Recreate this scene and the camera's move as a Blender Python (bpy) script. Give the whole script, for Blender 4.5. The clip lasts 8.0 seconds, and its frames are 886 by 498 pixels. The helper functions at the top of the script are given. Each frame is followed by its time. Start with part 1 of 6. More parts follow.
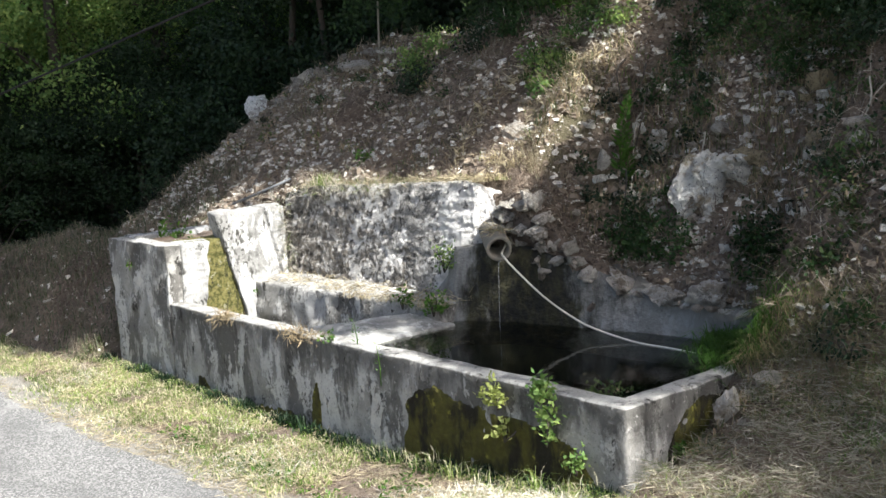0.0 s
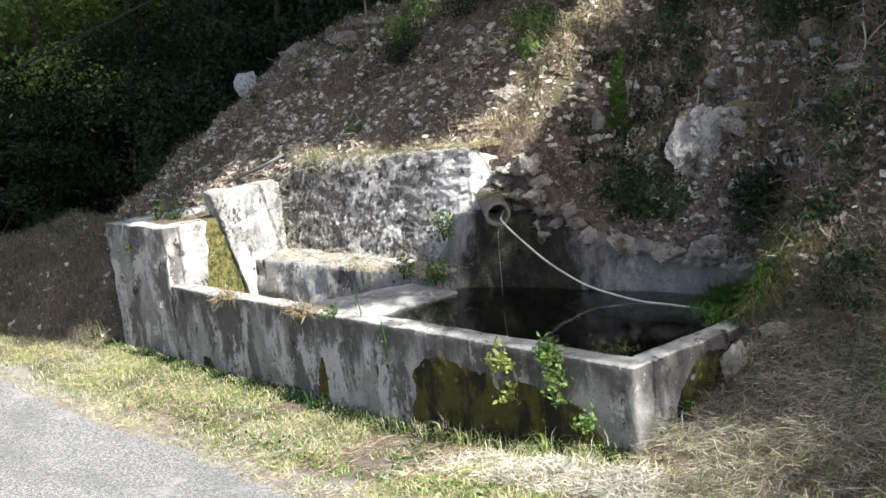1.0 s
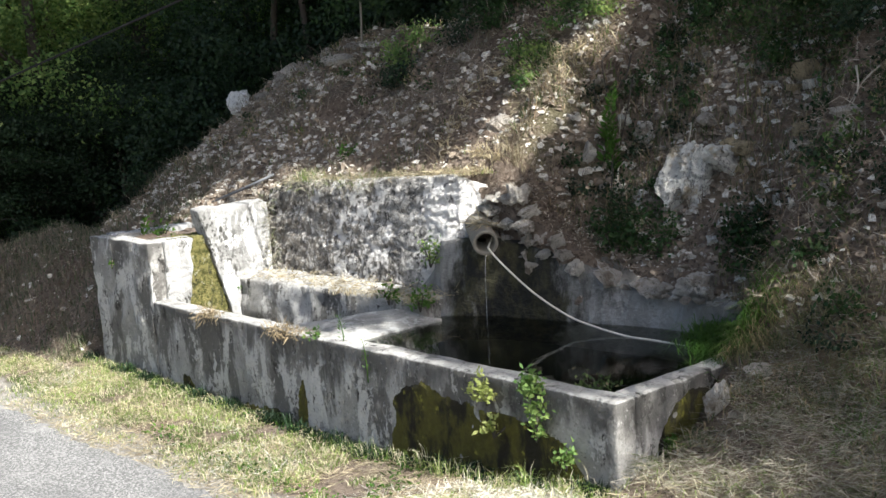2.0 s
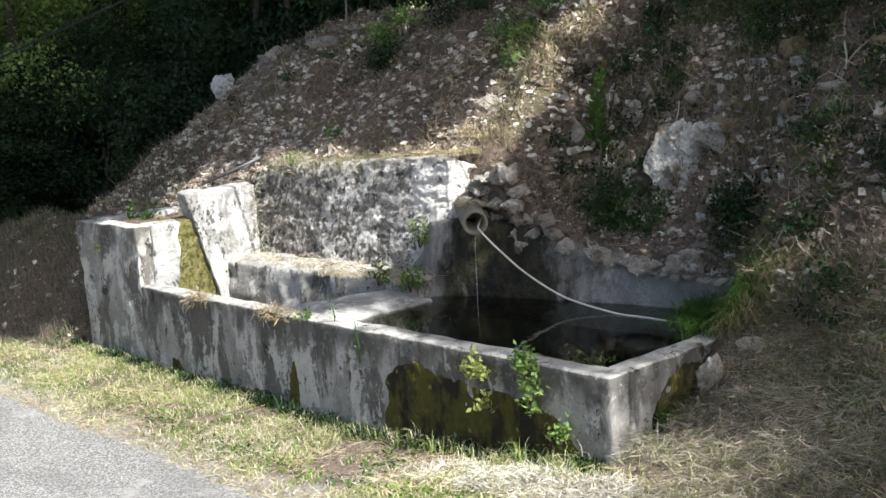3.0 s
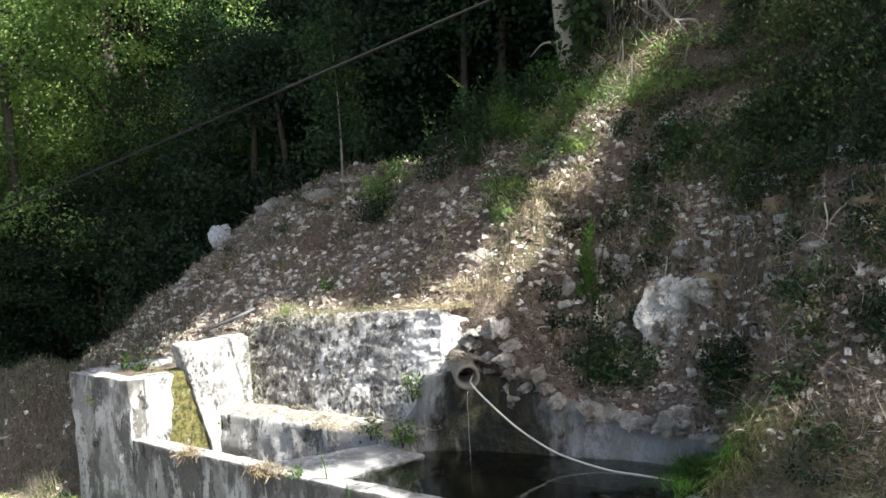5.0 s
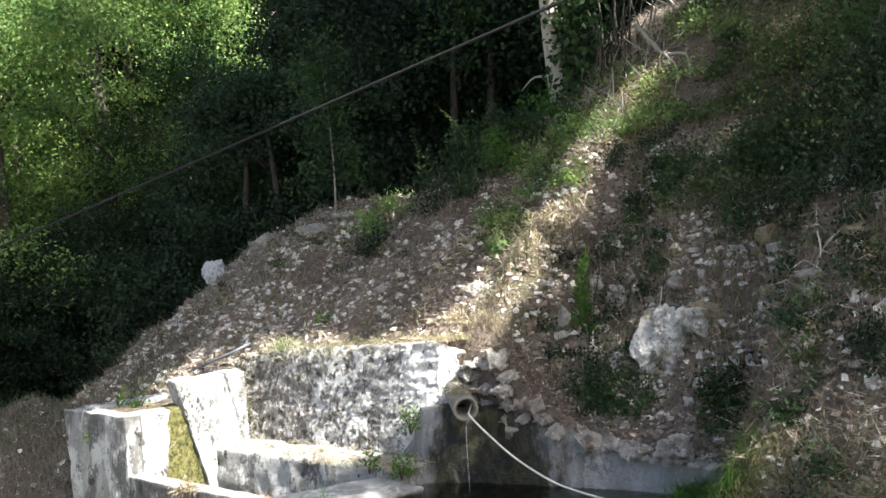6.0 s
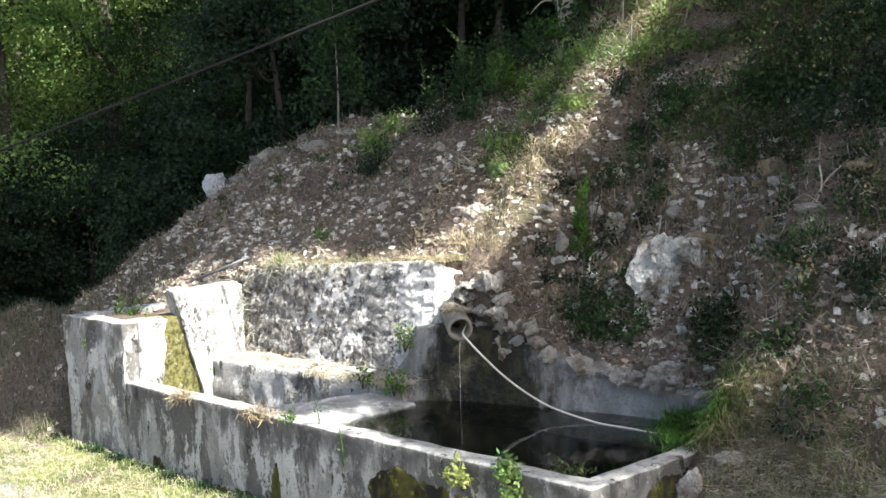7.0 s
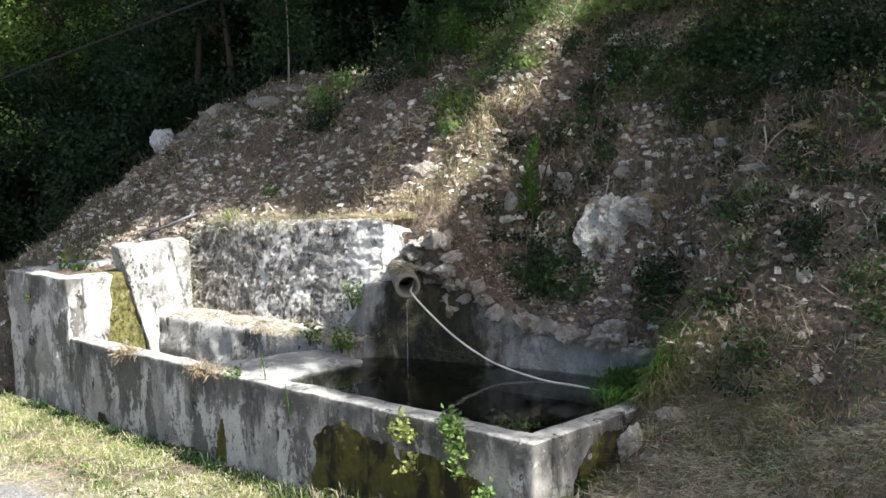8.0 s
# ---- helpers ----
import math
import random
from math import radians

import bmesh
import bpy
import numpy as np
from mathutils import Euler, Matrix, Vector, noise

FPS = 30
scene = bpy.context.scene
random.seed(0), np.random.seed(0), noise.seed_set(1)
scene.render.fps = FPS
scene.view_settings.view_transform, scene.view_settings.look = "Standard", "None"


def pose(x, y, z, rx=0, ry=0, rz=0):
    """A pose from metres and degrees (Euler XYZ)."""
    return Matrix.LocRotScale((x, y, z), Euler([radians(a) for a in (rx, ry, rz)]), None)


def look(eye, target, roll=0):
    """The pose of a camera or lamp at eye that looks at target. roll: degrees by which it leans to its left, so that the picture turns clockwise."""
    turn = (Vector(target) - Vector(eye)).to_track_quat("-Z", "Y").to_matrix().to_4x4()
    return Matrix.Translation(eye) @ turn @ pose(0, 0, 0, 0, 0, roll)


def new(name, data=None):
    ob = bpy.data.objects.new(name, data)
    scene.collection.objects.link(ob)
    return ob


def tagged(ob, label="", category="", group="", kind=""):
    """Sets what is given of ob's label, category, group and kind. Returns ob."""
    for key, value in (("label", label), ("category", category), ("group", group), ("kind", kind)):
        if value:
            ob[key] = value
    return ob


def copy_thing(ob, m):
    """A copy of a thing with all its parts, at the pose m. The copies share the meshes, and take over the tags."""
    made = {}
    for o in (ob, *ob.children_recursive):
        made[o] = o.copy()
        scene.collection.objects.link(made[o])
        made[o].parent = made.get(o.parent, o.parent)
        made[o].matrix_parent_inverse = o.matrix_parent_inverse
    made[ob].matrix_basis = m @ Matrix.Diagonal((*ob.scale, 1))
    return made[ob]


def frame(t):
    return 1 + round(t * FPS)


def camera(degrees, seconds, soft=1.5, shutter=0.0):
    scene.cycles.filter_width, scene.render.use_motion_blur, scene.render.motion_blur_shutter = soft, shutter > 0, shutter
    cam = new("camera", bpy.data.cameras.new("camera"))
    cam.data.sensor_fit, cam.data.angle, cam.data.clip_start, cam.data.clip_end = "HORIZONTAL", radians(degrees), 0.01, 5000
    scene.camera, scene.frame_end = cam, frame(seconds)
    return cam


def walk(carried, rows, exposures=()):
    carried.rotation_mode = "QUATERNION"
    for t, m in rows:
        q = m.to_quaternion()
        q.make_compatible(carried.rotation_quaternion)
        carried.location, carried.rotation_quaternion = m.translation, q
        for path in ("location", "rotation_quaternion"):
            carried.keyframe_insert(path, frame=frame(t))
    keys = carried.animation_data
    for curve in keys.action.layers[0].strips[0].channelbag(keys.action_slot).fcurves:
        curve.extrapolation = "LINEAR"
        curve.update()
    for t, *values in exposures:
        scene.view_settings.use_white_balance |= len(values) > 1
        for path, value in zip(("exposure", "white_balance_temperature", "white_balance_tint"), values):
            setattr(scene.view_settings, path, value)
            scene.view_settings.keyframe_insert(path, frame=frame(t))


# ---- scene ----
cam = camera(45.0, 8.0)
PATH = [
    (0, (3.083, -3.806, 2.14), (1.597, -2.498, 1.853), -2.7),
    (0.5, (3.052, -3.82, 2.132), (1.617, -2.461, 1.825), -2.2),
    (1, (3.054, -3.803, 2.138), (1.576, -2.5, 1.792), -5.6),
    (1.2, (3.054, -3.801, 2.135), (1.598, -2.466, 1.821), -4.3),
    (2.3, (3.02, -3.767, 2.135), (1.538, -2.461, 1.825), -2.4),
    (2.5, (3.013, -3.807, 2.128), (1.495, -2.555, 1.768), -3.4),
    (3, (2.995, -3.815, 2.087), (1.554, -2.466, 1.763), -3.6),
    (3.5, (3.042, -3.862, 2.16), (1.703, -2.398, 1.906), -4.0),
    (4, (3.055, -3.847, 2.178), (1.661, -2.419, 2.043), -3.8),
    (4.5, (3.064, -3.854, 2.198), (1.616, -2.478, 2.097), -4.8),
    (5, (3.061, -3.84, 2.221), (1.619, -2.456, 2.148), -3.6),
    (5.2, (3.05, -3.852, 2.221), (1.629, -2.444, 2.2), -4.0),
    (6.3, (3.05, -3.942, 2.204), (1.623, -2.54, 2.197), -4.4),
    (6.5, (3.061, -3.945, 2.198), (1.62, -2.558, 2.179), -4.5),
    (7, (3.06, -3.929, 2.164), (1.636, -2.533, 2.018), -1.9),
    (7.5, (3.096, -3.921, 2.126), (1.664, -2.545, 1.893), -1.7),
    (8, (3.089, -3.902, 2.13), (1.729, -2.452, 1.912), -1.1),
]
walk(cam, [(t, look(eye, target, roll)) for t, eye, target, roll in PATH], [
    (0.0, 1.52, 6000, 9), (3.0, 1.45, 6000, 9), (3.5, 1.44, 6000, 9), (4.0, 1.68, 6000, 9), (5.0, 1.84, 6000, 9),
    (6.3, 2.14, 6000, 9), (7.0, 2.06, 6000, 9), (7.5, 1.86, 6000, 9), (8.0, 1.67, 6000, 9)])

# ---- world, sun, exposure ----
SUN_DIR = Vector((0.69, 0.025, 0.72)).normalized()
world = bpy.data.worlds.new("world")
scene.world = world
world.use_nodes = True
wn = world.node_tree
sky = wn.nodes.new("ShaderNodeTexSky")
sky.sky_type = "NISHITA"
sky.sun_disc = False
sky.dust_density = 4.0
sky.sun_elevation = math.asin(SUN_DIR.z)
sky.sun_rotation = math.atan2(SUN_DIR.x, SUN_DIR.y)
wn.links.new(sky.outputs[0], wn.nodes["Background"].inputs[0])
wn.nodes["Background"].inputs[1].default_value = 0.074
sun_data = bpy.data.lights.new("sun", "SUN")
sun_data.energy = 5.0
sun_data.angle = radians(0.5)
sun_data.color = (1.0, 0.95, 0.86)
sun = new("sun", sun_data)
sun.matrix_world = look(SUN_DIR * 40, (0, 0, 0))

# ---- numeric helpers ----
RNG = np.random.default_rng(7)


def smooth(a, b, x):
    t = np.clip((x - a) / (b - a), 0, 1)
    return t * t * (3 - 2 * t)


def vnoise(x, y, seed=0):
    """Value noise on a lattice, between -1 and 1."""
    x, y = np.asarray(x, float), np.asarray(y, float)
    xi, yi = np.floor(x).astype(np.int64), np.floor(y).astype(np.int64)
    fx, fy = x - xi, y - yi
    fx, fy = fx * fx * (3 - 2 * fx), fy * fy * (3 - 2 * fy)

    def lattice(i, j):
        n = np.sin(i * 127.1 + j * 311.7 + seed * 74.7) * 43758.5453
        return (n - np.floor(n)) * 2 - 1
    return ((lattice(xi, yi) * (1 - fx) + lattice(xi + 1, yi) * fx) * (1 - fy)
            + (lattice(xi, yi + 1) * (1 - fx) + lattice(xi + 1, yi + 1) * fx) * fy)


def fbm(x, y, size, octaves=3, seed=0):
    total, amp = 0, 1.0
    for k in range(octaves):
        total = total + amp * vnoise(np.asarray(x) / size, np.asarray(y) / size, seed + k)
        size, amp = size / 2.1, amp * 0.5
    return total


# ---- the ground's form ----
def level(x):
    """Height of road and verge along the wall."""
    return 0.17 * smooth(-2.0, 0.3, x) + 0.08 * np.clip(x, 0, 40) - 0.03 * np.clip(-6.5 - x, 0, 40)


CREST_X = (-60, -14, -10.3, -8.07, -7.4, -7.12, -6.98, -6.83, -6.6, -6.45, -6.2, -5.3, -3.9, -3.3, -3.0, -2.75, -2.0, 4)
CREST_Y = (-3.0, -0.5, 0.34, 0.72, 0.92, 1.07, 1.32, 1.58, 1.78, 2.15, 2.55, 2.72, 2.97, 3.13, 3.75, 4.7, 12, 30)


def terrain(x, y):
    x, y = np.asarray(x, float), np.asarray(y, float)
    g = level(x)
    plane = 0.9 * (y + 0.15 + 0.22 * smooth(-5.7, -7.2, x) * (1 - smooth(0.3, 1.2, y)))
    # the slope over the pool is steeper and starts at the low wall
    over_pool = 0.76 + 1.3 * (y - 1.74)
    bank = g + 0.05 + 0.5 * np.clip(y + 0.15, 0, 1.15) + 1.15 * np.clip(y - 1.0, 0, 50)
    w = smooth(-2.3, -1.7, x)
    hill = plane * (1 - w) + np.minimum(over_pool, plane + 0.1) * w
    bank = bank - 0.17 * (1 - smooth(0.03, 0.24, x)) * smooth(0.05, 0.3, y) * (1 - smooth(0.6, 0.85, y))
    w = smooth(-0.25, 0.0, x)
    hill = hill * (1 - w) + np.minimum(bank, plane + 0.25) * w
    # in front of the trough and the tank the ground stays level
    hill = hill - 3 * (1 - smooth(0.0, 0.12, y)) * smooth(-5.75, -5.5, x) * (1 - smooth(-0.02, 0.06, x))
    # beyond the crest it falls away to the wooded gully
    yc = np.interp(x, CREST_X, CREST_Y) + 0.08 * vnoise(x / 0.5, 0 * x, 5)
    past = np.clip(y - yc, 0, 60)
    hill = np.minimum(hill, 0.9 * (yc + 0.15) - 0.45 * past + 0.05)
    hill = hill + (0.10 * fbm(x, y, 0.9, 2, 3) + 0.06 * fbm(x, y, 0.28, 3, 9)) * smooth(0.0, 0.5, hill - g)
    r = np.hypot(x - 3, y + 4)
    floor = g - 0.15 * smooth(0.5, 6, y) * (x < -5)
    wooded = 0.50 * np.clip(r - 18, 0, 30) * smooth(-3, 3, y)
    foot = g + 0.06 * np.exp(-((x - 0.35) ** 2 / 0.35 + (y + 0.12) ** 2 / 0.10))
    foot = foot + 0.012 * fbm(x, y, 0.35, 2, 21) * smooth(-1.3, -0.9, y)
    z = np.maximum(np.maximum(foot, hill), floor + wooded)
    # the pit in which the troughs and the tank sit
    back = np.interp(x, (-4.9, -4.5, -2.75, -2.3, -2.1, -0.2), (1.1, 1.34, 1.48, 1.6, 1.76, 1.80))
    pit = (x > -5.42) & (x < -0.07) & (y > 0.07) & (y < back) & ~((x < -4.9) & (y > 0.7))
    return np.where(pit, np.minimum(z, -0.2), z)
# ---- end of the ground's form ----


# ---- materials ----
class Nodes:
    """A small wrapper for building node materials."""

    def __init__(self, name, rough=0.85):
        self.m = bpy.data.materials.new(name)
        self.m.use_nodes = True
        self.t = self.m.node_tree
        self.b = self.t.nodes["Principled BSDF"]
        self.b.inputs["Roughness"].default_value = rough
        self.b.inputs["Specular IOR Level"].default_value = 0.3
        self.pos = self.t.nodes.new("ShaderNodeNewGeometry").outputs["Position"]

    def put(self, socket, value):
        if isinstance(value, (int, float)):
            socket.default_value = value
        elif isinstance(value, tuple):
            socket.default_value = (*value, 1)[:4]
        else:
            self.t.links.new(value, socket)

    def vec(self, scale, local=False):
        n = self.t.nodes.new("ShaderNodeMapping")
        src = self.t.nodes.new("ShaderNodeTexCoord").outputs["Object"] if local else self.pos
        self.t.links.new(src, n.inputs[0])
        n.inputs["Scale"].default_value = scale
        return n.outputs[0]

    def noise(self, scale, detail=5, rough=0.6, stretch=(1, 1, 1), local=False, warp=0.0):
        n = self.t.nodes.new("ShaderNodeTexNoise")
        self.t.links.new(self.vec(stretch, local), n.inputs["Vector"])
        n.inputs["Scale"].default_value = scale
        n.inputs["Detail"].default_value = detail
        n.inputs["Roughness"].default_value = rough
        n.inputs["Distortion"].default_value = warp
        return n.outputs["Fac"]

    def voronoi(self, scale, feature="F1", out="Distance", stretch=(1, 1, 1)):
        n = self.t.nodes.new("ShaderNodeTexVoronoi")
        n.feature = feature
        self.t.links.new(self.vec(stretch), n.inputs["Vector"])
        n.inputs["Scale"].default_value = scale
        return n.outputs[out]

    def ramp(self, fac, lo, hi, a=0.0, b=1.0):
        n = self.t.nodes.new("ShaderNodeMapRange")
        n.interpolation_type = "SMOOTHSTEP"
        self.put(n.inputs["Value"], fac)
        for key, v in (("From Min", lo), ("From Max", hi), ("To Min", a), ("To Max", b)):
            n.inputs[key].default_value = v
        return n.outputs[0]

    def math(self, op, a, b=0.0):
        n = self.t.nodes.new("ShaderNodeMath")
        n.operation = op
        self.put(n.inputs[0], a)
        self.put(n.inputs[1], b)
        return n.outputs[0]

    def mix(self, fac, a, b):
        n = self.t.nodes.new("ShaderNodeMix")
        n.data_type = "RGBA"
        self.put(n.inputs[0], fac)
        self.put(n.inputs[6], a)
        self.put(n.inputs[7], b)
        return n.outputs[2]

    def axis(self, k):
        n = self.t.nodes.new("ShaderNodeSeparateXYZ")
        self.t.links.new(self.pos, n.inputs[0])
        return n.outputs[k]

    def random(self, island=False):
        if island:
            return self.t.nodes.new("ShaderNodeNewGeometry").outputs["Random Per Island"]
        return self.t.nodes.new("ShaderNodeObjectInfo").outputs["Random"]

    def bump(self, height, strength=0.4, dist=0.01):
        n = self.t.nodes.new("ShaderNodeBump")
        n.inputs["Strength"].default_value = strength
        n.inputs["Distance"].default_value = dist
        self.put(n.inputs["Height"], height)
        self.t.links.new(n.outputs[0], self.b.inputs["Normal"])

    def done(self, colour):
        self.put(self.b.inputs["Base Color"], colour)
        return self.m


def plaster_coat(name, light, dark, streak=0.5, lichen=0.5, white=0.4, fine=30.0, damp=None, old=None):
    """Old weathered cement plaster: run-off stains, lime patches, lichen. damp: x0, x1 of a wet mossy stretch;
    old: x0, x1 over which a crust of grey lichen thins out."""
    k = Nodes(name, 0.9)
    c = k.mix(k.noise(4.5, 6, 0.7), light, tuple(v * 0.62 for v in light))
    run = k.noise(1.0, 6, 0.6, (3.4, 3.4, 0.75), warp=0.5)
    wide = k.noise(2.1, 6, 0.65, warp=0.4)
    stain = k.ramp(k.math("ADD", k.math("MULTIPLY", run, 0.55), k.math("MULTIPLY", wide, 0.45)), 0.47, 0.58)
    c = k.mix(k.math("MULTIPLY", stain, streak), c, dark)
    thin = k.ramp(k.noise(1.0, 6, 0.65, (10, 10, 1.3), warp=0.3), 0.57, 0.63)
    c = k.mix(k.math("MULTIPLY", thin, streak * 0.55), c, dark)
    if old:
        crust = k.ramp(k.math("ADD", k.ramp(k.axis(0), old[0], old[1], 0.75, 0.25), k.math("SUBTRACT", k.noise(2.4, 6, 0.65), 0.5)), 0.42, 0.56)
        c = k.mix(k.math("MULTIPLY", crust, 0.92), c, tuple(v * f for v, f in zip(dark, (2.3, 2.2, 2.05))))
        pale = k.ramp(k.noise(26, 7, 0.78, (1, 1, 0.7)), 0.52, 0.56, 0, 0.85)
        c = k.mix(pale, c, (0.57, 0.54, 0.495))
        chip = k.ramp(k.noise(6.5, 7, 0.74, (1.4, 1.4, 3.2), warp=0.15), 0.535, 0.555)
        c = k.mix(k.math("MULTIPLY", chip, 0.8), c, k.mix(k.noise(40, 4, 0.7), (0.10, 0.092, 0.08), (0.34, 0.325, 0.30)))
        pit = k.ramp(k.noise(15, 7, 0.8, (1, 1, 0.8)), 0.545, 0.575, 0, 0.9)
        c = k.mix(pit, c, (0.05, 0.046, 0.042))
    lime = k.noise(1.0, 8, 0.74, (7.0, 7.0, 2.8) if not old else (9.0, 9.0, 7.0), warp=0.4)
    # lime varies along x; extra white at the right end also paints its sunlight
    if old:
        lime = k.math("ADD", lime, k.math("ADD", k.ramp(k.axis(0), -2.9, -2.65, -0.02, 0.16), k.math("MULTIPLY", k.ramp(k.axis(0), -3.95, -3.6, 0, 0.075), k.ramp(k.axis(0), -3.4, -3.1, 1, 0))))
    c = k.mix(k.math("MULTIPLY", k.ramp(lime, 0.53, 0.575), white), c, (0.70, 0.695, 0.67) if not old else (0.82, 0.785, 0.735))
    spots = k.noise(fine, 3, 0.6, (1, 1, 0.6))
    patch = k.ramp(k.noise(2.2, 5, 0.6), 0.45, 0.62)
    c = k.mix(k.math("MULTIPLY", k.math("MULTIPLY", k.ramp(spots, 0.53, 0.58), patch), lichen), c, tuple(v * 0.6 for v in dark))
    fleck = k.ramp(k.noise(fine * 0.3, 6, 0.72, (1, 1, 0.55)), 0.60, 0.64)
    c = k.mix(k.math("MULTIPLY", fleck, lichen * 0.9), c, tuple(v * 0.7 for v in dark))
    if damp:
        x = k.axis(0)
        wet = k.math("MULTIPLY", k.ramp(x, damp[0] - 0.22, damp[0] + 0.25), k.ramp(x, damp[1] - 0.45, damp[1] + 0.2, 1.0, 0.0))
        wet = k.ramp(k.math("ADD", wet, k.math("MULTIPLY", k.math("SUBTRACT", k.noise(5, 6, 0.68, (1, 1, 0.5)), 0.5), 2.2)), 0.25, 0.8, 0, 0.96)
        c = k.mix(wet, c, k.mix(k.ramp(k.noise(13, 6, 0.75, (1, 1, 0.6)), 0.4, 0.62), (0.009, 0.008, 0.006), (0.040, 0.037, 0.015)))
    h = k.math("ADD", k.noise(22, 6, 0.7), k.math("MULTIPLY", k.noise(7, 5, 0.6), 1.2))
    if old:
        h = k.math("ADD", k.math("MULTIPLY", h, 1.3), k.math("MULTIPLY", k.noise(34, 5, 0.8), 1.2))
        h = k.math("SUBTRACT", h, k.math("MULTIPLY", chip, 0.5))
    k.bump(h, 0.7, 0.035 if not old else 0.05)
    return k.done(c)


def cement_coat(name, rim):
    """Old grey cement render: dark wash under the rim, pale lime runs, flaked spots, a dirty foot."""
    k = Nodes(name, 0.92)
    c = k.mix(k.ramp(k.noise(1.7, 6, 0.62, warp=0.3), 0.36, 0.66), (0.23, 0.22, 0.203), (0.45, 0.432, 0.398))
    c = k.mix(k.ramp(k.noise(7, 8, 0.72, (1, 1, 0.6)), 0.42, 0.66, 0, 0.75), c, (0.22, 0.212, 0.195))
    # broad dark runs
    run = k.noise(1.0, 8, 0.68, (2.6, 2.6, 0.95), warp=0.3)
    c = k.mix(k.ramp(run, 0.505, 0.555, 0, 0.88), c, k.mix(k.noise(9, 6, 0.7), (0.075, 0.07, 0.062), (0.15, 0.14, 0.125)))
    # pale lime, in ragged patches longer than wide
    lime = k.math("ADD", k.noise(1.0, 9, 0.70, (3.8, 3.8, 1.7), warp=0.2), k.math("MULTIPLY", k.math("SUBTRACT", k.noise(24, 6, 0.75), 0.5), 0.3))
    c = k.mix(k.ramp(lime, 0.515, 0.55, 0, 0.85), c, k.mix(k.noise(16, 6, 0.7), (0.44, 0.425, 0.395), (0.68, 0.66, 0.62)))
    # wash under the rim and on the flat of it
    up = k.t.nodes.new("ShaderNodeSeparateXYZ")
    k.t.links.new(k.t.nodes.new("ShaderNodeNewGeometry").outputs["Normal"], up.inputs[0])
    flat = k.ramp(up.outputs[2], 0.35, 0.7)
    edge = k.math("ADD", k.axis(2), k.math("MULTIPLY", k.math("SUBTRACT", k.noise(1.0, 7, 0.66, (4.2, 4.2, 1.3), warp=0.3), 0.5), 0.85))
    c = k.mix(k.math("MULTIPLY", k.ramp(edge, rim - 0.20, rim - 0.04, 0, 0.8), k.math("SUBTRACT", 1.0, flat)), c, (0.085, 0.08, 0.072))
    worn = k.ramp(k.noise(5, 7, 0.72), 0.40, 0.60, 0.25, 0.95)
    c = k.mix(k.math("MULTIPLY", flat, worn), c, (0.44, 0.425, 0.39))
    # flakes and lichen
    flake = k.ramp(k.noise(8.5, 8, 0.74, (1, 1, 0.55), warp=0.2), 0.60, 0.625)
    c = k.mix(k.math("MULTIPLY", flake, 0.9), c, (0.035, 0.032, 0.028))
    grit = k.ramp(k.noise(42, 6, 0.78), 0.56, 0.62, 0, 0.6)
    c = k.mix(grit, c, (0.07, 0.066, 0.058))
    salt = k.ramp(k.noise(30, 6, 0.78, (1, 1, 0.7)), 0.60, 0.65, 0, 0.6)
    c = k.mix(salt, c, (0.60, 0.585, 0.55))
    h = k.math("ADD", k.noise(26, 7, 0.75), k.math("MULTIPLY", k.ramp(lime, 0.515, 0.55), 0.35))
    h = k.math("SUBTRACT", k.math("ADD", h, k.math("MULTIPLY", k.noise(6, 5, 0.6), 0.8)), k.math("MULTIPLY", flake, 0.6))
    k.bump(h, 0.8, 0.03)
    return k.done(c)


def stone_mat(name, a, b, stain=(0.12, 0.10, 0.075), brown=0.6):
    k = Nodes(name, 0.92)
    c = k.mix(k.noise(11, 7, 0.7), a, b)
    c = k.mix(k.ramp(k.noise(6, 6, 0.7), 0.53, 0.64, 0, 0.85), c, stain)
    c = k.mix(k.ramp(k.noise(38, 5, 0.75), 0.57, 0.65, 0, 0.75), c, (0.075, 0.068, 0.058))
    c = k.mix(k.ramp(k.noise(17, 5, 0.7), 0.58, 0.66, 0, 0.7), c, tuple(min(0.8, v * 1.35) for v in a))
    crack = k.ramp(k.math("ABSOLUTE", k.math("SUBTRACT", k.noise(5, 6, 0.62, (1.5, 1.5, 0.7), warp=0.6), 0.5)), 0.0, 0.010, 0.8, 0.0)
    c = k.mix(crack, c, (0.075, 0.065, 0.05))
    n = k.mix(k.ramp(k.random(), 0.0, 1.0, 0.0, brown), c, (0.27, 0.21, 0.155))
    k.bump(k.math("ADD", k.noise(20, 8, 0.75), k.math("MULTIPLY", k.noise(60, 5, 0.8), 0.5)), 1.0, 0.06)
    return k.done(n)


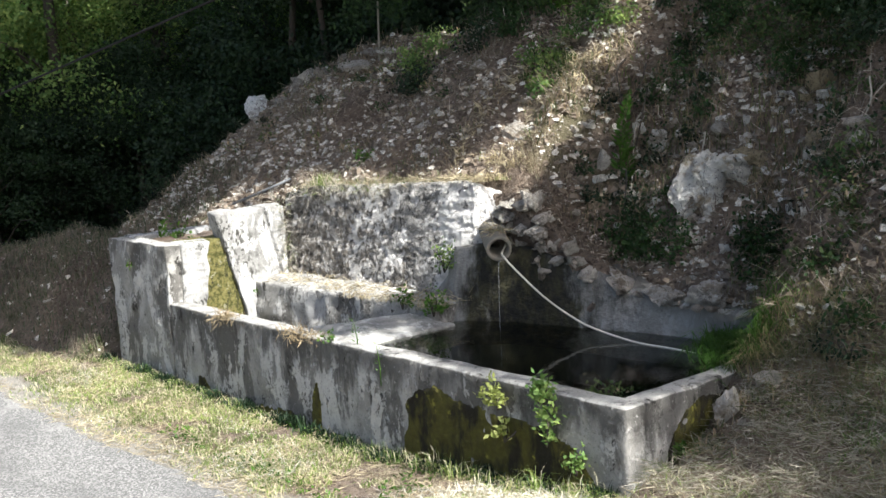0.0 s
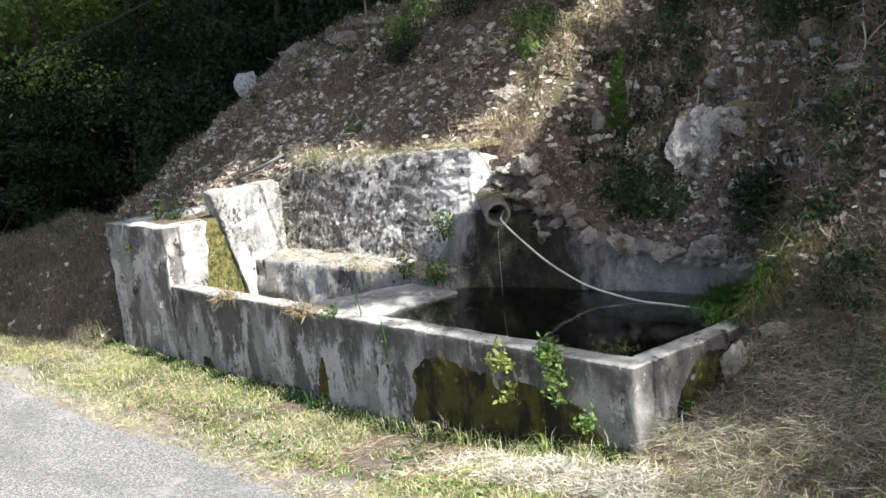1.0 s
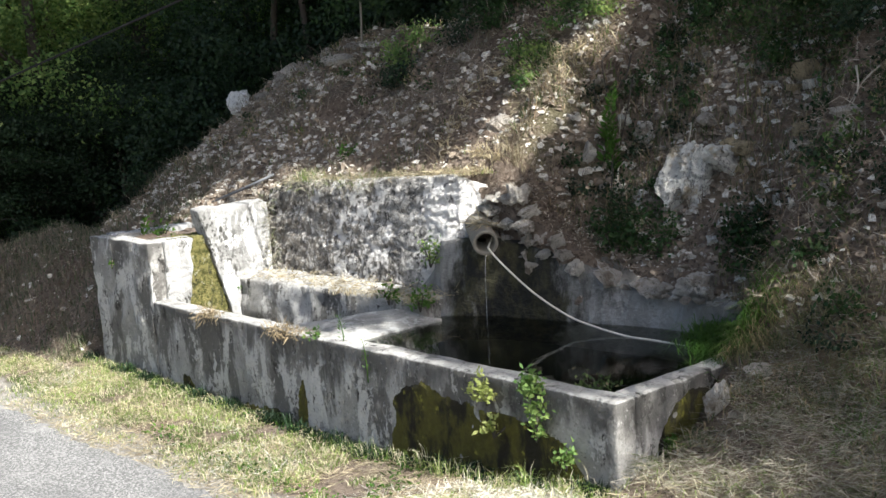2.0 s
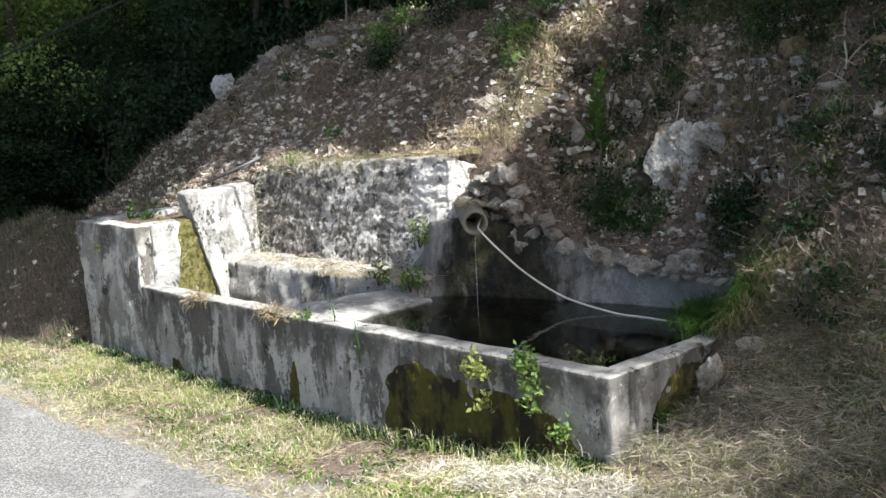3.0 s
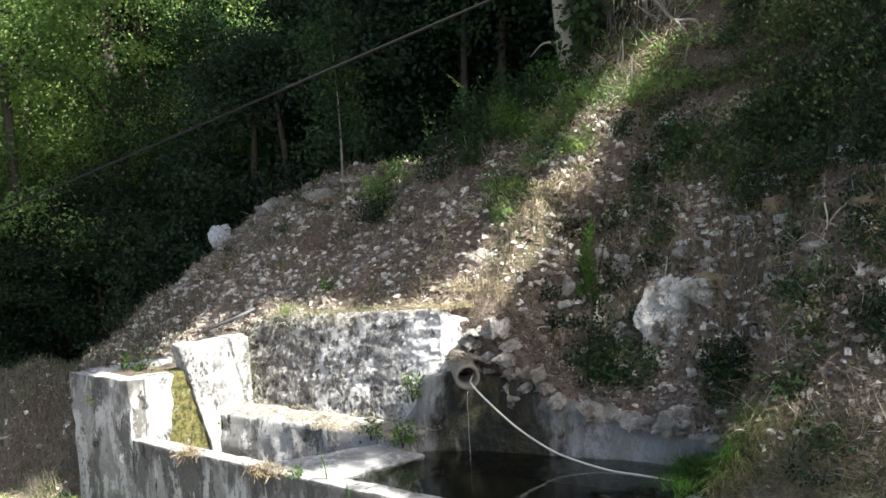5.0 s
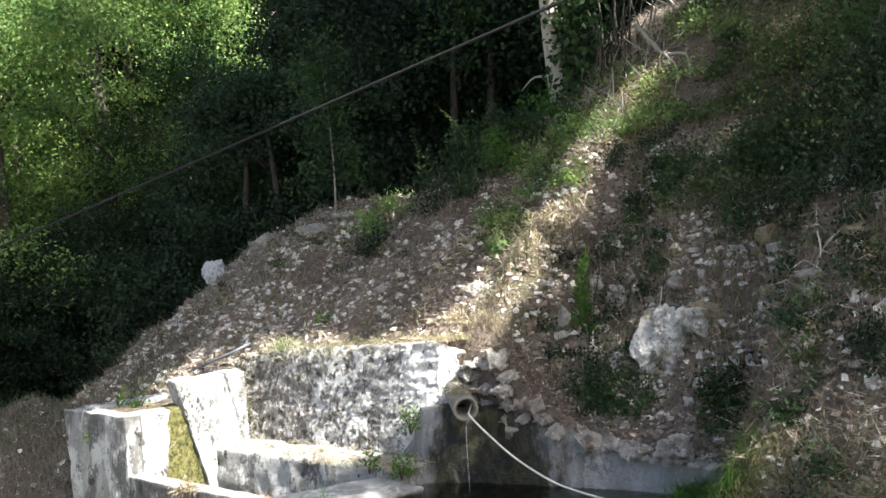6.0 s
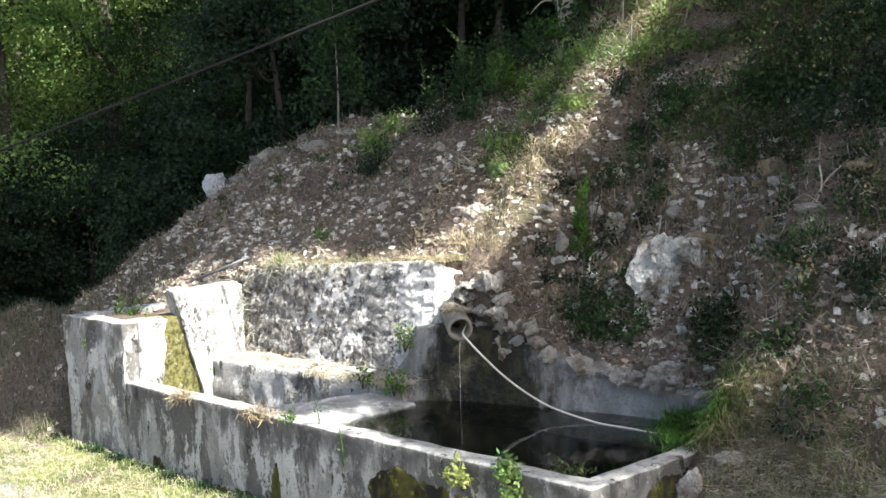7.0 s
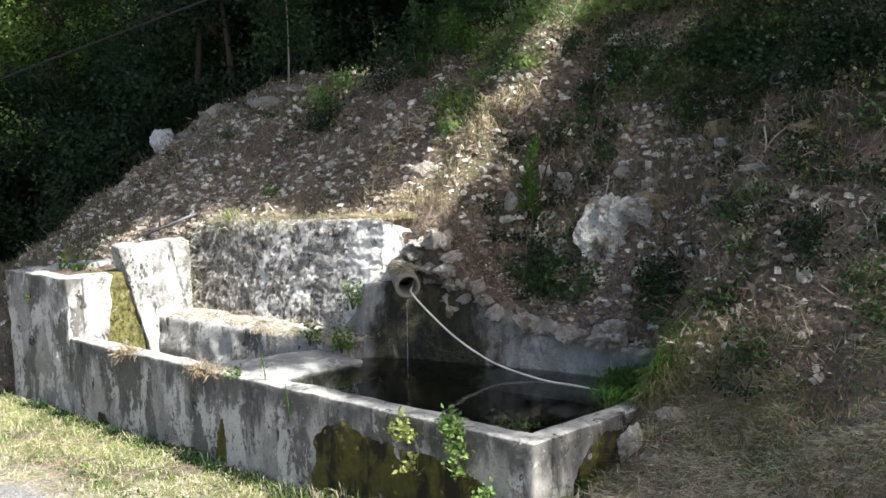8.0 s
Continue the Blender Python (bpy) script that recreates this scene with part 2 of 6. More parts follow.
def leaf_mat(name, a, b, glow=0.35, dry=None, part=0.0):
    """Leaves and blades: colour varies leaf by leaf, light passes through."""
    k = Nodes(name, 0.55)
    rnd = k.random(island=True)
    c = k.mix(rnd, a, b)
    c = k.mix(k.ramp(k.noise(1.6, 3), 0.35, 0.65), c, tuple(v * 0.6 for v in a))
    if dry:
        c = k.mix(k.ramp(k.math("FRACT", k.math("MULTIPLY", rnd, 17.3)), 1 - part, 1 - part + 0.02), c, dry)
    tr = k.t.nodes.new("ShaderNodeBsdfTranslucent")
    k.t.links.new(c, tr.inputs[0])
    add = k.t.nodes.new("ShaderNodeMixShader")
    add.inputs[0].default_value = glow
    k.t.links.new(k.b.outputs[0], add.inputs[1])
    k.t.links.new(tr.outputs[0], add.inputs[2])
    k.t.links.new(add.outputs[0], k.t.nodes["Material Output"].inputs["Surface"])
    return k.done(c)


def plain_mat(name, a, b, scale=20, rough=0.7, metal=0.0, bump=0.3):
    k = Nodes(name, rough)
    k.b.inputs["Metallic"].default_value = metal
    c = k.mix(k.noise(scale, 5), a, b)
    c = k.mix(k.ramp(k.noise(scale * 0.2, 4), 0.5, 0.7, 0, 0.5), c, tuple(v * 0.5 for v in a))
    k.bump(k.noise(scale * 3, 4), bump, 0.005)
    return k.done(c)


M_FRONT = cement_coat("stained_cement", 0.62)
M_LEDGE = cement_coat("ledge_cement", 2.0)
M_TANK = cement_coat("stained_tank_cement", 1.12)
M_SLAB = plaster_coat("worn_slab", (0.44, 0.43, 0.40), (0.14, 0.135, 0.12), 0.5, 0.5, 0.5)
M_WHITE = plaster_coat("limewashed_cement", (0.43, 0.42, 0.40), (0.10, 0.095, 0.083), 0.42, 0.95, 0.65, 30)
M_WALL = plaster_coat("lichened_wall", (0.46, 0.435, 0.395), (0.08, 0.073, 0.064), 0.3, 0.8, 0.8, 26, None, (-4.0, -2.4))
M_RIM = plaster_coat("pool_plaster", (0.31, 0.295, 0.265), (0.065, 0.061, 0.054), 0.5, 0.4, 0.12, 30, (-2.42, -1.45))
M_STONE = stone_mat("limestone", (0.50, 0.46, 0.39), (0.33, 0.295, 0.24), (0.15, 0.12, 0.09), 0.5)
M_STONE_W = stone_mat("pale_limestone", (0.68, 0.64, 0.57), (0.47, 0.43, 0.365), (0.24, 0.195, 0.14), 0.3)
M_STONE_G = stone_mat("grey_wall_stone", (0.42, 0.395, 0.35), (0.24, 0.22, 0.19), (0.11, 0.095, 0.075), 0.35)
M_STONE_R = stone_mat("rough_grey_stone", (0.52, 0.485, 0.42), (0.34, 0.31, 0.265), (0.15, 0.13, 0.10), 0.2)
M_BOULDER = stone_mat("boulder_limestone", (0.86, 0.835, 0.77), (0.70, 0.66, 0.58), (0.42, 0.34, 0.22), 0.0)
M_WHITE_STONE = stone_mat("white_stone", (0.86, 0.87, 0.87), (0.74, 0.74, 0.73), (0.42, 0.41, 0.38), 0.0)
M_STONE_Y = stone_mat("ochre_stone", (0.56, 0.46, 0.29), (0.40, 0.32, 0.20), (0.20, 0.16, 0.09), 0.2)
M_BARK = plain_mat("bark", (0.09, 0.076, 0.062), (0.05, 0.042, 0.034), 12, 0.95, 0, 0.9)
M_SAPLING = plain_mat("sapling_bark", (0.24, 0.22, 0.185), (0.15, 0.137, 0.115), 14, 0.9, 0, 0.6)
M_BARK_PALE = plain_mat("pale_bark", (0.42, 0.39, 0.32), (0.24, 0.22, 0.18), 10, 0.9, 0, 0.8)
# leaf colours carry light: M_LEAF_B raised for sunlit crowns, M_LEAF_D blackened for shade
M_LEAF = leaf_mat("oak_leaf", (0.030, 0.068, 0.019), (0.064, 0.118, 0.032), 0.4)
M_LEAF_B = leaf_mat("sun_bright_leaf", (0.15, 0.28, 0.075), (0.46, 0.54, 0.17), 0.5)
M_LEAF_D = leaf_mat("shade_dark_leaf", (0.016, 0.037, 0.014), (0.036, 0.065, 0.023), 0.3)
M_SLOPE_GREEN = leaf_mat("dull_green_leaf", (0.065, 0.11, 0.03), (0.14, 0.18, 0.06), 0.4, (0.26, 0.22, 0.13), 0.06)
M_YELLOW = leaf_mat("yellow_green_leaf", (0.30, 0.36, 0.09), (0.55, 0.56, 0.22), 0.45)
M_WEED = leaf_mat("weed_leaf", (0.08, 0.18, 0.025), (0.16, 0.28, 0.04), 0.45)
M_GRASS = leaf_mat("grass", (0.19, 0.29, 0.06), (0.42, 0.48, 0.16), 0.5, (0.64, 0.58, 0.40), 0.36)
M_STRAW = leaf_mat("straw", (0.62, 0.54, 0.36), (0.44, 0.36, 0.22), 0.4, (0.24, 0.19, 0.125), 0.15)
M_PALE_STRAW = leaf_mat("bleached_straw", (0.80, 0.77, 0.68), (0.68, 0.63, 0.50), 0.4, (0.42, 0.36, 0.25), 0.2)
M_SLOPE_WEED = leaf_mat("slope_weed", (0.11, 0.15, 0.045), (0.20, 0.23, 0.08), 0.35, (0.38, 0.29, 0.18), 0.5)
M_DRY_GRASS = leaf_mat("dry_grass", (0.40, 0.34, 0.19), (0.27, 0.24, 0.12), 0.4, (0.12, 0.15, 0.05), 0.35)
M_LITTER = leaf_mat("leaf_litter", (0.25, 0.195, 0.145), (0.12, 0.092, 0.068), 0.1, (0.46, 0.41, 0.33), 0.2)
M_DEAD = leaf_mat("dead_grass_brown", (0.29, 0.25, 0.18), (0.14, 0.12, 0.085), 0.3, (0.075, 0.10, 0.04), 0.35)
M_RIM_STRAW = leaf_mat("brown_straw", (0.42, 0.33, 0.20), (0.28, 0.21, 0.12), 0.35)
M_BANK_STRAW = leaf_mat("matted_straw", (0.60, 0.55, 0.44), (0.36, 0.32, 0.245), 0.4, (0.15, 0.18, 0.07), 0.30)
M_LUSH = leaf_mat("lush_grass", (0.09, 0.20, 0.03), (0.18, 0.29, 0.06), 0.45)
M_PIPE = plain_mat("pipe_cement", (0.25, 0.225, 0.18), (0.13, 0.118, 0.095), 25, 0.9)
M_HOSE = plain_mat("hose_plastic", (0.72, 0.68, 0.58), (0.60, 0.56, 0.46), 15, 0.45, 0, 0.1)
M_STEEL = plain_mat("galvanised_steel", (0.24, 0.245, 0.25), (0.17, 0.175, 0.18), 12, 0.6, 0.3, 0.1)
M_CABLE = plain_mat("cable_rubber", (0.018, 0.017, 0.017), (0.012, 0.011, 0.011), 10, 0.95, 0, 0.1)


def moss_mat():
    k = Nodes("moss", 1.0)
    c = k.mix(k.noise(26, 6, 0.7), (0.055, 0.048, 0.018), (0.20, 0.185, 0.036))
    c = k.mix(k.ramp(k.noise(5, 5, 0.65, (1, 1, 0.45)), 0.44, 0.6), c, (0.034, 0.029, 0.018))
    c = k.mix(k.ramp(k.noise(9, 5, 0.7), 0.60, 0.68), c, (0.33, 0.31, 0.06))
    k.bump(k.math("ADD", k.noise(90, 5, 0.8), k.noise(24, 5, 0.7)), 1.0, 0.03)
    return k.done(c)


def moss_bright_mat():
    k = Nodes("channel_moss", 1.0)
    c = k.mix(k.ramp(k.noise(24, 6, 0.75), 0.38, 0.62), (0.075, 0.078, 0.018), (0.27, 0.24, 0.085))
    c = k.mix(k.ramp(k.noise(8, 6, 0.75, (1, 1, 0.5)), 0.54, 0.62), c, (0.035, 0.036, 0.016))
    c = k.mix(k.ramp(k.noise(15, 5, 0.7), 0.60, 0.66), c, (0.38, 0.36, 0.24))
    k.bump(k.math("ADD", k.noise(80, 5, 0.8), k.noise(20, 5, 0.7)), 1.0, 0.03)
    return k.done(c)


def earth_mat():
    k = Nodes("dry_earth", 1.0)
    c = k.mix(k.noise(2.2, 7, 0.7), (0.125, 0.096, 0.074), (0.32, 0.247, 0.188))
    c = k.mix(k.ramp(k.noise(1.1, 6, 0.65), 0.48, 0.64, 0, 0.7), c, (0.11, 0.08, 0.058))
    c = k.mix(k.ramp(k.noise(24, 6, 0.8), 0.56, 0.64), c, (0.50, 0.43, 0.34))
    c = k.mix(k.ramp(k.noise(34, 5, 0.75), 0.53, 0.60, 0, 0.85), c, (0.065, 0.046, 0.032))
    c = k.mix(k.ramp(k.noise(1.6, 5, 0.6), 0.56, 0.68, 0, 0.6), c, (0.10, 0.10, 0.04))
    c = k.mix(k.ramp(k.noise(0.7, 4, 0.6), 0.56, 0.66, 0, 0.6), c, (0.28, 0.205, 0.148))
    y = k.axis(1)
    dusty = k.ramp(k.math("ADD", y, k.math("MULTIPLY", k.math("SUBTRACT", k.noise(2.5, 6, 0.7), 0.5), 0.5)), -0.86, -0.70, 1.0, 0.0)
    c = k.mix(k.math("MULTIPLY", dusty, 0.9), c, k.mix(k.noise(60, 5, 0.8), (0.24, 0.22, 0.185), (0.44, 0.41, 0.36)))
    k.bump(k.noise(14, 9, 0.8), 1.0, 0.07)
    return k.done(c)


def asphalt_mat():
    k = Nodes("worn_asphalt", 0.85)
    chips = k.voronoi(112, out="Color")
    lum = k.t.nodes.new("ShaderNodeSeparateColor")
    k.t.links.new(chips, lum.inputs[0])
    c = k.mix(k.ramp(lum.outputs[0], 0.3, 0.9), (0.105, 0.102, 0.098), (0.28, 0.273, 0.26))
    c = k.mix(k.ramp(k.noise(0.9, 6, 0.65, (0.35, 1, 1)), 0.44, 0.62, 0, 0.65), c, (0.10, 0.098, 0.095))
    c = k.mix(k.ramp(k.noise(2.4, 6, 0.7), 0.54, 0.68, 0, 0.6), c, (0.27, 0.262, 0.248))
    k.bump(k.math("ADD", k.voronoi(95), k.noise(30, 4)), 0.4, 0.006)
    return k.done(c)


def water_mat():
    k = Nodes("still_water", 0.02)
    k.b.inputs["IOR"].default_value = 1.33
    k.b.inputs["Specular IOR Level"].default_value = 0.5
    k.b.inputs["Transmission Weight"].default_value = 1.0
    k.bump(k.noise(7, 3), 0.06, 0.02)
    return k.done((0.30, 0.33, 0.26))


def algae_mat():
    k = Nodes("pool_bottom", 1.0)
    c = k.mix(k.noise(6, 5), (0.012, 0.014, 0.008), (0.03, 0.032, 0.016))
    return k.done(c)


M_MOSS, M_MOSS_B, M_EARTH, M_ROAD = moss_mat(), moss_bright_mat(), earth_mat(), asphalt_mat()
M_WATER, M_ALGAE = water_mat(), algae_mat()


# ---- mesh helpers ----
def mesh(name, verts, faces, material, smooth_shade=False):
    me = bpy.data.meshes.new(name)
    me.from_pydata([tuple(map(float, v)) for v in verts], [], faces)
    me.materials.append(material)
    if smooth_shade:
        me.polygons.foreach_set("use_smooth", [True] * len(me.polygons))
    me.update()
    return me


def part(name, me, parent=None, label="", at=None):
    """Links a mesh as one object, under its thing if there is one."""
    ob = new(name, me)
    if at is not None:
        ob.matrix_basis = at
    ob.parent = parent
    if label:
        ob["label"] = label
    return ob


def empty(name, at=(0, 0, 0)):
    ob = new(name)
    ob.location = at
    return ob


def wobble(p, amp, size):
    v = noise.noise_vector(Vector(p) / size)
    u = noise.noise_vector(Vector(p) / (size * 0.3))
    return Vector(p) + amp * v + amp * 0.3 * u


def block(name, corners, material, step=0.05, edge=0.02, amp=0.006, size=0.15):
    """A worn block: eight corners (bottom ring, top ring), rounded and uneven edges."""
    c = np.array(corners, float)
    lx = (np.linalg.norm(c[1] - c[0]) + np.linalg.norm(c[6] - c[7])) / 2
    ly = (np.linalg.norm(c[3] - c[0]) + np.linalg.norm(c[6] - c[5])) / 2
    lz = (np.linalg.norm(c[4] - c[0]) + np.linalg.norm(c[6] - c[2])) / 2
    size3 = np.array((lx, ly, lz))
    e = min(edge, 0.3 * size3.min())
    cuts = []
    for v in size3:
        k = int(np.clip(round((v - 2 * e) / step), 1, 130))
        cuts.append(np.r_[0, e * 0.4, e + (v - 2 * e) * np.arange(k + 1) / k, v - e * 0.4, v])
    n = [len(q) - 1 for q in cuts]
    index, verts, faces = {}, [], []

    def vert(i, j, k):
        key = (i, j, k)
        if key not in index:
            p = np.array((cuts[0][i], cuts[1][j], cuts[2][k]))
            q = np.clip(p, e, size3 - e)
            d = p - q
            ln = np.linalg.norm(d)
            if ln > e:
                p = q + d / ln * e
            u, v, w = p / size3
            b = (c[0] * (1 - u) + c[1] * u) * (1 - v) + (c[3] * (1 - u) + c[2] * u) * v
            t = (c[4] * (1 - u) + c[5] * u) * (1 - v) + (c[7] * (1 - u) + c[6] * u) * v
            index[key] = len(verts)
            verts.append(wobble(b * (1 - w) + t * w, amp, size))
        return index[key]

    for a, b_, f in ((0, 1, 2), (1, 2, 0), (0, 2, 1)):
        for s in (0, n[f]):
            for i in range(n[a]):
                for j in range(n[b_]):
                    ring = []
                    for di, dj in ((0, 0), (1, 0), (1, 1), (0, 1)):
                        key = [0, 0, 0]
                        key[a], key[b_], key[f] = i + di, j + dj, s
                        ring.append(vert(*key))
                    flip = (s == 0) != (f == 1)
                    faces.append(ring[::-1] if flip else ring)
    return mesh(name, verts, faces, material, True)


def brick(x0, x1, y0, y1, z0, z1):
    return [(x0, y0, z0), (x1, y0, z0), (x1, y1, z0), (x0, y1, z0), (x0, y0, z1), (x1, y0, z1), (x1, y1, z1), (x0, y1, z1)]


def swept_wall(name, rows, z0, thick, material, step=0.045, amp=0.012, size=0.2):
    """A wall along a line: rows of x, y, top, lean (how far it leans back over its height)."""
    rows = np.array(rows, float)
    s = np.r_[0, np.cumsum(np.hypot(*np.diff(rows[:, :2], axis=0).T))]
    m = max(3, int(s[-1] / step))
    at = np.linspace(0, s[-1], m + 1)
    x, y, top, lean = (np.interp(at, s, rows[:, k]) for k in range(4))
    tx, ty = np.gradient(x), np.gradient(y)
    ln = np.hypot(tx, ty)
    nx, ny = -ty / ln, tx / ln
    high = max(3, int((top.max() - z0) / step))
    deep = max(2, int(thick / step / 1.5))
    verts, faces = [], []
    for i in range(m + 1):
        col = []
        for j in range(high + 1):
            f = j / high
            b = lean[i] * f + (0.02 * max(0, f - 0.93) / 0.07)
            col.append((x[i] + nx[i] * b, y[i] + ny[i] * b, z0 + (top[i] - z0) * f))
        for j in range(1, deep + 1):
            b = lean[i] + 0.02 + (thick - lean[i] - 0.02) * j / deep
            col.append((x[i] + nx[i] * b, y[i] + ny[i] * b, top[i] + 0.01))
        b = thick
        col.append((x[i] + nx[i] * b, y[i] + ny[i] * b, z0))
        verts += [wobble(p, amp, size) for p in col]
    w = high + deep + 2
    for i in range(m):
        for j in range(w - 1):
            a = i * w + j
            faces.append((a, a + w, a + w + 1, a + 1))
    faces.append(tuple(range(w)))
    faces.append(tuple(range(m * w + w - 1, m * w - 1, -1)))
    return mesh(name, verts, faces, material, True)


def tube(name, points, radii, material, sides=8, cap=True):
    pts = [Vector(p) for p in points]
    radii = radii if isinstance(radii, (list, tuple)) else [radii] * len(pts)
    verts, faces = [], []
    side = None
    for i, p in enumerate(pts):
        d = (pts[min(i + 1, len(pts) - 1)] - pts[max(i - 1, 0)]).normalized()
        if side is None:
            side = d.orthogonal().normalized()
        side = (side - d * side.dot(d)).normalized()
        up = d.cross(side)
        for k in range(sides):
            a = 2 * math.pi * k / sides
            verts.append(p + (side * math.cos(a) + up * math.sin(a)) * radii[i])
    for i in range(len(pts) - 1):
        for k in range(sides):
            a, b = i * sides + k, i * sides + (k + 1) % sides
            faces.append((a, b, b + sides, a + sides))
    if cap:
        faces.append(tuple(range(sides))[::-1])
        faces.append(tuple(range((len(pts) - 1) * sides, len(pts) * sides)))
    return mesh(name, verts, faces, material, True)


def glide(points, n=24):
    """A smooth line through points."""
    p = [Vector(q) for q in points]
    p = [p[0] * 2 - p[1]] + p + [p[-1] * 2 - p[-2]]
    out = []
    per = max(2, n // (len(p) - 3))
    for i in range(1, len(p) - 2):
        for k in range(per):
            t = k / per
            a, b, c, d = p[i - 1:i + 3]
            out.append(0.5 * (2 * b + (c - a) * t + (2 * a - 5 * b + 4 * c - d) * t * t + (3 * b - a - 3 * c + d) * t ** 3))
    return out + [p[-2]]


def stone_mesh(name, seed, material, flat=0.7, detail=3, rough=0.22):
    """A broken, angular stone about one metre across."""
    rnd = random.Random(seed)
    bm = bmesh.new()
    bmesh.ops.create_icosphere(bm, subdivisions=detail, radius=0.62)
    cuts = [(Vector((rnd.gauss(0, 1), rnd.gauss(0, 1), rnd.gauss(0, 1))).normalized(), rnd.uniform(0.24, 0.46)) for _ in range(11)]
    off = Vector((seed * 3.7, seed * 1.3, 0))
    for v in bm.verts:
        for _ in range(2):
            for nrm, d in cuts:
                over = v.co.dot(nrm) - d
                if over > 0:
                    v.co -= nrm * over
        v.co += v.co.normalized() * rough * 0.28 * noise.noise(v.co * 4 + off)
        v.co += v.co.normalized() * rough * 0.40 * noise.noise(v.co * 11 + off)
        v.co.z *= flat
    me = bpy.data.meshes.new(name)
    bm.to_mesh(me)
    bm.free()
    me.materials.append(material)
    return me


def leaves(name, centres, ways, lengths, widths, material, lift=0.15):
    """Many small leaves in one mesh: pointed, folded along the rib."""
    c, w = np.asarray(centres, float), np.asarray(ways, float)
    w = w / np.maximum(np.linalg.norm(w, axis=1, keepdims=True), 1e-6)
    n = len(c)
    other = RNG.normal(size=(n, 3))
    side = np.cross(w, other)
    side = side / np.maximum(np.linalg.norm(side, axis=1, keepdims=True), 1e-6)
    up = np.cross(side, w)
    ln, wd = np.broadcast_to(lengths, n)[:, None], np.broadcast_to(widths, n)[:, None]
    v = np.stack([c, c + w * ln * 0.45 + side * wd * 0.5 + up * wd * lift, c + w * ln, c + w * ln * 0.45 - side * wd * 0.5 + up * wd * lift], 1).reshape(-1, 3)
    me = bpy.data.meshes.new(name)
    me.vertices.add(4 * n)
    me.vertices.foreach_set("co", v.ravel())
    me.loops.add(4 * n)
    me.loops.foreach_set("vertex_index", np.arange(4 * n, dtype=np.int32))
    me.polygons.add(n)
    me.polygons.foreach_set("loop_start", np.arange(0, 4 * n, 4, dtype=np.int32))
    me.materials.append(material)
    me.update(calc_edges=True)
    return me


def blades(name, roots, heights, widths, bend, material, up=(0, 0, 1)):
    """Grass blades in one mesh: five points each, curved over."""
    r = np.asarray(roots, float)
    n = len(r)
    h, wd, bd = (np.broadcast_to(a, n)[:, None] for a in (heights, widths, bend))
    a = RNG.uniform(0, 2 * np.pi, n)[:, None]
    out = np.concatenate([np.cos(a), np.sin(a), 0 * a], 1)
    b = a + np.pi / 2 + RNG.normal(0, 0.4, n)[:, None]
    side = np.concatenate([np.cos(b), np.sin(b), 0 * b], 1)
    z = np.array(up, float)[None]
    mid = r + z * h * 0.6 + out * h * bd * 0.3
    tip = r + z * h * np.clip(1 - bd * 0.45, 0.05, 1) + out * h * bd
    v = np.stack([r - side * wd / 2, r + side * wd / 2, mid + side * wd * 0.38, tip, mid - side * wd * 0.38], 1).reshape(-1, 3)
    me = bpy.data.meshes.new(name)
    me.vertices.add(5 * n)
    me.vertices.foreach_set("co", v.ravel())
    first = np.arange(n, dtype=np.int32)[:, None] * 5
    me.loops.add(7 * n)
    me.loops.foreach_set("vertex_index", (first + np.array([0, 1, 2, 4, 4, 2, 3], dtype=np.int32)).ravel())
    me.polygons.add(2 * n)
    me.polygons.foreach_set("loop_start", (np.arange(n, dtype=np.int32)[:, None] * 7 + np.array([0, 4], dtype=np.int32)).ravel())
    me.materials.append(material)
    me.update(calc_edges=True)
    return me


# ---- ground and road ----
def spread(fine0, fine1, step, lo, hi, grow=1.22):
    mid = list(np.arange(fine0, fine1 + 1e-6, step))
    left, s = [], step
    while (left[-1] if left else fine0) > lo:
        s *= grow
        left.append((left[-1] if left else fine0) - s)
    right, s = [], step
    while (right[-1] if right else fine1) < hi:
        s *= grow
        right.append((right[-1] if right else fine1) + s)
    return np.array(left[::-1] + mid + right)


def sheet(name, xs, ys, height, material):
    gx, gy = np.meshgrid(xs, ys)
    z = height(gx, gy)
    v = np.stack([gx, gy, z], -1).reshape(-1, 3)
    w = len(xs)
    faces = [(j * w + i, j * w + i + 1, (j + 1) * w + i + 1, (j + 1) * w + i) for j in range(len(ys) - 1) for i in range(w - 1)]
    return mesh(name, v, faces, material, True)


ground = part("ground", sheet("ground", spread(-8.5, 2.6, 0.06, -400, 400), spread(-1.4, 4.2, 0.06, -400, 400), terrain, M_EARTH))
tagged(ground, "dry stony earth slope with scree and leaf litter", "ground", kind="structure")


def road_edge(x):
    return -1.02 + 0.07 * vnoise(x / 1.3, 0 * x, 31) + 0.045 * vnoise(x / 0.21, 0 * x, 33) + 0.02 * vnoise(x / 0.07, 0 * x, 35)


def build_road():
    xs = spread(-9, 4.5, 0.05, -120, 60)
    verts, faces = [], []
    lanes = [0.0, 0.02, 0.06, 0.15, 0.4, 1.0, 2.0, 3.2, 4.4]
    for x in xs:
        e = float(road_edge(np.array(x)))
        for k, d in enumerate(lanes):
            z = float(level(np.array(x))) + (0.002 if k == 0 else 0.014) + 0.012 * math.sin(d / 4.4 * math.pi)
            verts.append((x, e - d, z))
    w = len(lanes)
    for i in range(len(xs) - 1):
        for k in range(w - 1):
            a = i * w + k
            faces.append((a, a + 1, a + w + 1, a + w))
    return mesh("road", verts, faces, M_ROAD, True)


tagged(part("road", build_road()), "grey worn asphalt road with pale gravel chips", "road", kind="structure")

